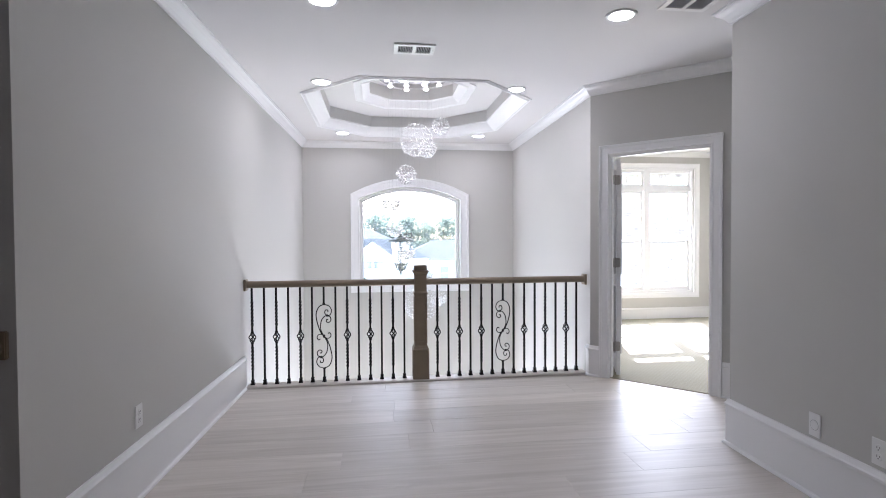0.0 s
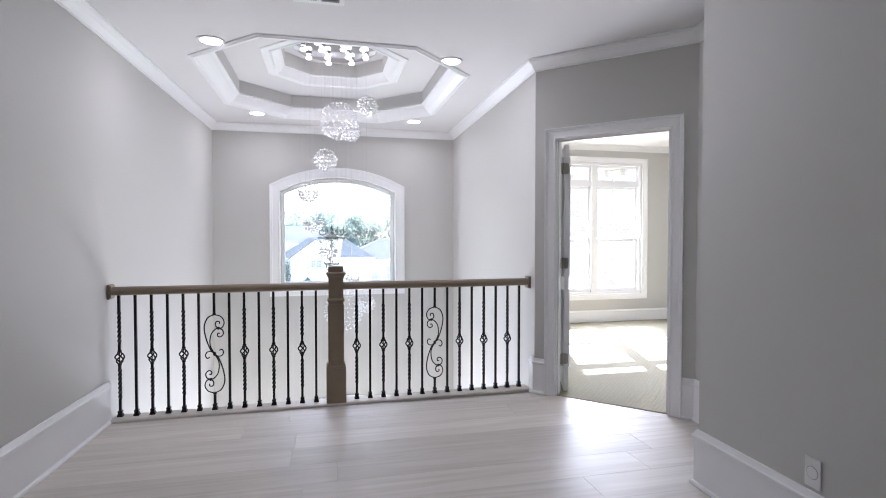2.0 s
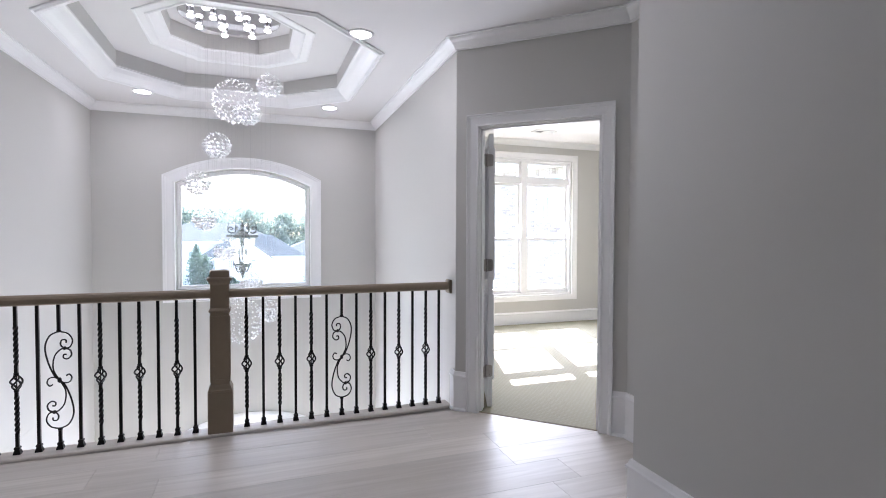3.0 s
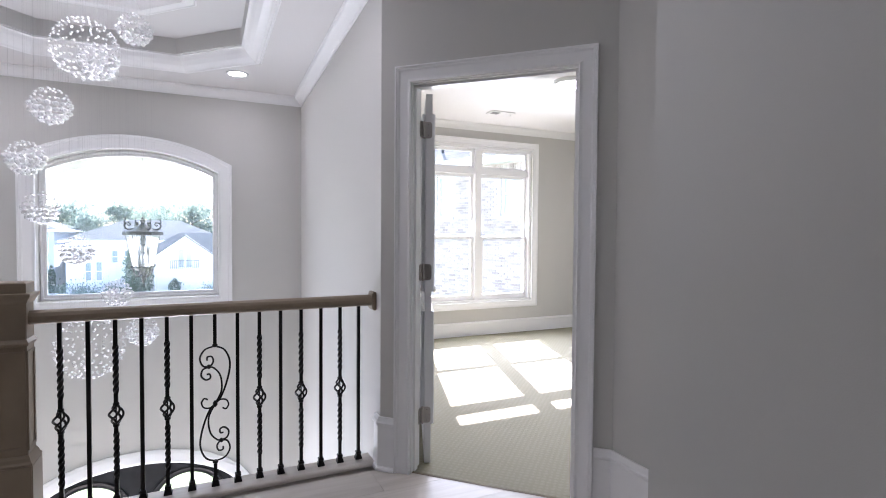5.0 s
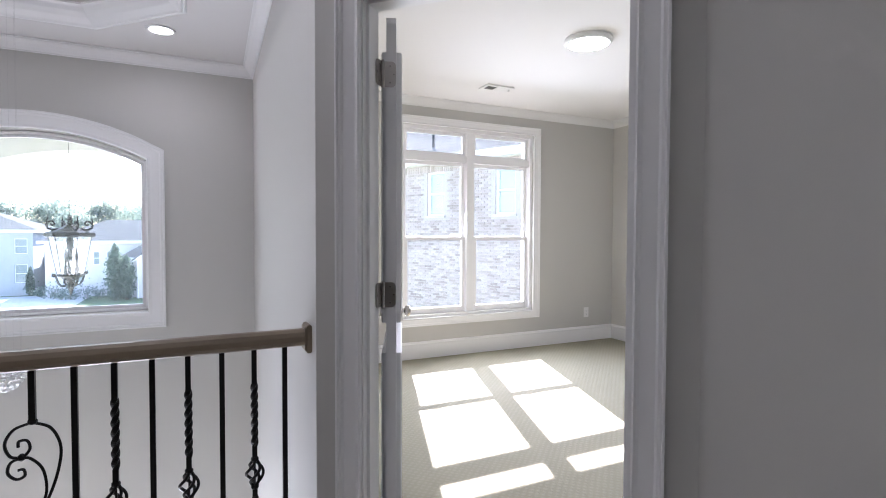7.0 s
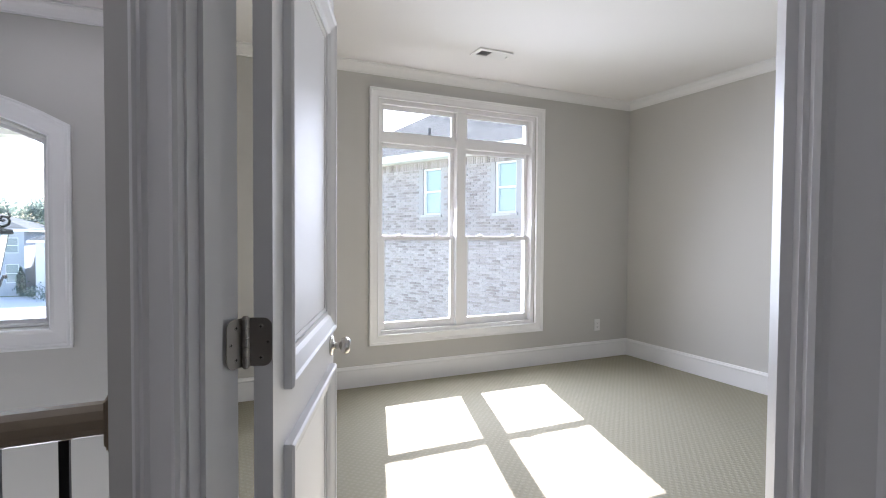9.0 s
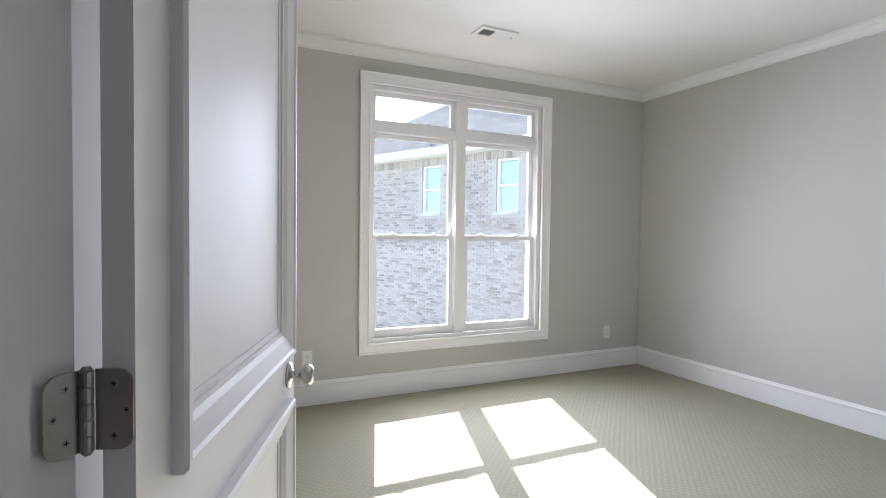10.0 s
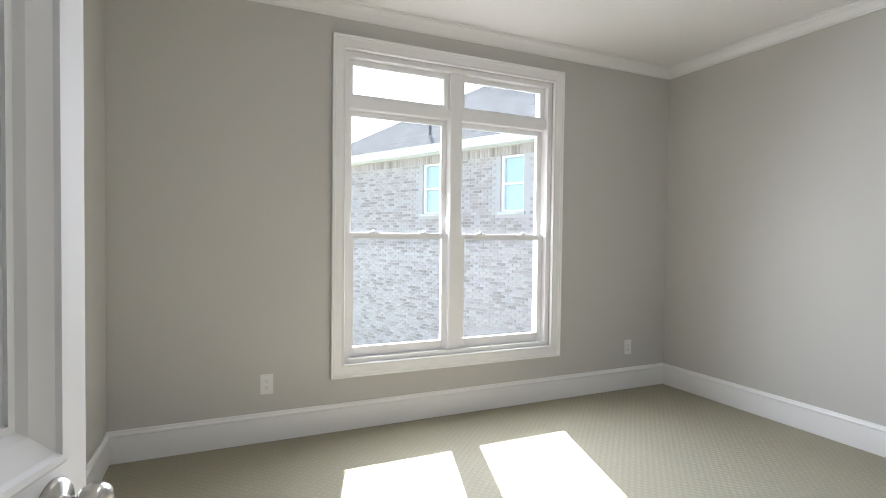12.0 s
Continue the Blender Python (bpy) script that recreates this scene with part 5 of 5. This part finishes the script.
first = [tree(3, 8.6, "tall pine with an open crown behind the houses"), tree(4, 7.0, "broadleaf tree with a loose crown behind the houses"), tree(5, 7.8, "slender pine with a ragged crown behind the houses")]
rnd = random.Random(11)
spots = [(-26 + 2.3 * k + rnd.uniform(-1.0, 1.0), 64 + rnd.uniform(-5, 12)) for k in range(26)] + [(-14 + 1.9 * k + rnd.uniform(-0.9, 0.9), 64.5 + rnd.uniform(-2, 6)) for k in range(16)]
for k, (x, y) in enumerate(spots):
    mm = pose(x, y, GZ, 0, 0, rnd.uniform(0, 360))
    if k < 3:
        first[k].matrix_world = mm
    else:
        copy_thing(first[k % 3], mm)


def cypress(x, y, h, r):
    rnd = random.Random(int(h * 100))
    e = thing("cypress", "tall dark green columnar cypress beside a house", "tree", "cypresses", (x, y, GZ))
    part("trunk", tube(bmesh.new(), [(0, 0, 0), (0, 0, h * 0.9)], lambda f: 0.1 * (1 - 0.8 * f), 7), BARK, e)
    bm = bmesh.new()
    for k in range(46):
        f = (k + 0.5) / 46
        rr = r * min(1, 3.2 * (1 - f) + 0.06) * min(1, 0.55 + 2 * f)
        g = k * 2.4
        leaf_cloud(bm, rnd, (0.55 * rr * math.cos(g), 0.55 * rr * math.sin(g), 0.15 + f * h), (rr * 0.8, rr * 0.8, h * 0.06), 60, 0.17)
    part("foliage", bm, CYPRESSLEAF, e)["kind"] = "stuff"


cypress(-4.2, 45.6, 3.7, 0.5)
cypress(-3.5, 45.5, 2.9, 0.4)
cypress(-10.2, 50.6, 1.9, 0.2)
cypress(-1.5, 45.5, 1.1, 0.28)


def shrub(x, y, s, light):
    rnd = random.Random(int(x * 10 + y))
    e = thing("garden_shrub", "low rounded green shrub in a front bed", "shrub", "front shrubs", (x, y, GZ))
    part("stem", tube(bmesh.new(), [(0, 0, 0), (0, 0, 0.3 * s)], 0.03, 6), BARK, e)
    bm = bmesh.new()
    leaf_cloud(bm, rnd, (0, 0, 0.35 * s), (0.7 * s, 0.7 * s, 0.4 * s), 260, 0.12)
    part("foliage", bm, LEAF if light else CYPRESSLEAF, e)["kind"] = "stuff"


for k, (x, y) in enumerate(((-9.6, 50), (-8.9, 49.2), (-8.2, 48), (-7.6, 47.2), (-7.0, 46.6), (-6.1, 47), (-5.4, 47.2), (0.9, 45.4), (4.6, 49.5))):
    shrub(x, y, 0.9 + 0.35 * ((k * 7) % 3), k % 2)

# ---- bricks of the neighbour's wall ----
nbwall = next(c for c in nb.children if c.name.startswith("wall"))
rnd = random.Random(8)


def brick_verts(u0, u1, v0, v1, d):
    e = 0.003
    return [(u0, 0.002, v0), (u1, 0.002, v0), (u1, 0.002, v1), (u0, 0.002, v1), (u0 + e, -d, v0 + e), (u1 - e, -d, v0 + e), (u1 - e, -d, v1 - e), (u0 + e, -d, v1 - e)]


BF = [(4, 5, 6, 7), (0, 1, 5, 4), (1, 2, 6, 5), (2, 3, 7, 6), (3, 0, 4, 7)]
SHAPES = []
for k in range(6):
    me = bpy.data.meshes.new("brick")
    me.from_pydata(brick_verts(0.0, 0.2, 0.0, 0.064, 0.006 + 0.002 * k), [], BF)
    me.materials.append(BRICKONE)
    SHAPES.append(me)
bv, bf, near = [], [], 0
for row in range(88):
    v = 0.02 + 0.075 * row
    u = -7.75 + 0.105 * (row % 2)
    while u < 7.5:
        if not any(a - w / 2 - 0.1 < u + 0.2 and u < a + w / 2 + 0.1 and s - 0.08 < v + 0.07 and v < s + h for a, s, w, h in NBWINS):
            if 4.6 < v < 5.4 and -2.75 < u + rnd.uniform(-0.1, 0.1) < 2.9 and near < 300:
                near += 1
                ob = new("brick", SHAPES[rnd.randrange(6)])
                ob.location, ob.parent = (u, 0, v), nbwall
            elif v > 0.6:
                n = len(bv)
                bv += brick_verts(u, u + 0.2, v, v + 0.064, rnd.uniform(0.005, 0.016))
                bf += [tuple(n + i for i in f) for f in BF]
        u += 0.21
for k in range(206):
    n, u = len(bv), -7.75 + 0.075 * k
    bv += brick_verts(u, u + 0.064, 6.625, 6.825, rnd.uniform(0.008, 0.016))
    bf += [tuple(n + i for i in f) for f in BF]
me = bpy.data.meshes.new("brickwork")
me.from_pydata(bv, [], bf)
me.materials.append(BRICKMANY)
ob = new("brickwork", me)
ob.parent, ob["kind"], ob["label"] = nbwall, "stuff", "rest of the whitewashed bricks"

# ---- floor boards, last ----
deck = bpy.data.objects["floor"]
rnd = random.Random(21)
ROW = 0.245
JOINTS = {0: -0.20, -1: -0.62, -2: 1.10}


def clip(poly, a, b, c):
    """Keeps of a flat outline what lies where a x + b y <= c."""
    out = []
    for i, p in enumerate(poly):
        q = poly[(i + 1) % len(poly)]
        fp, fq = a * p[0] + b * p[1] - c, a * q[0] + b * q[1] - c
        if fp <= 0:
            out.append(p)
        if fp * fq < 0:
            f = fp / (fp - fq)
            out.append((p[0] + (q[0] - p[0]) * f, p[1] + (q[1] - p[1]) * f))
    return out


def board(poly):
    cx, cy = sum(p[0] for p in poly) / len(poly), sum(p[1] for p in poly) / len(poly)
    bm = bmesh.new()
    rings = []
    for z, s in ((-0.024, 0.0), (-0.0012, 0.0), (0.0, 0.0008)):
        ring = []
        for x, y in poly:
            dx, dy = cx - x, cy - y
            ring.append(bm.verts.new((x - cx + math.copysign(min(s, abs(dx)), dx), y - cy + math.copysign(min(s, abs(dy)), dy), z)))
        rings.append(ring)
    n = len(poly)
    for a, b in zip(rings, rings[1:]):
        for k in range(n):
            bm.faces.new((a[k], a[(k + 1) % n], b[(k + 1) % n], b[k]))
    bm.faces.new(rings[-1])
    ob = flush(bm, "plank", OAK, deck)
    ob.location = (cx, cy, 0)


for r in range(-42, 6):
    y0, y1 = 3.31 + r * ROW, min(3.31 + (r + 1) * ROW, 4.835)
    if y1 - y0 < 0.02:
        continue
    xl, xr = (-1.72 if y0 > 2.62 else -3.62), (1.90 if y1 < 3.12 else 2.58)
    x = JOINTS.get(r, rnd.uniform(xl, xl + 1.9))
    while x > xl:
        x -= 1.9
    while x < xr:
        a, b = max(x, xl), min(x + 1.9, xr)
        if b - a > 0.03:
            poly = clip([(a + 0.0002, y0 + 0.0002), (b - 0.0002, y0 + 0.0002), (b - 0.0002, y1 - 0.0002), (a + 0.0002, y1 - 0.0002)], 1, 1, DIAG + 0.04)
            if len(poly) > 2:
                board(poly)
        x += 1.9
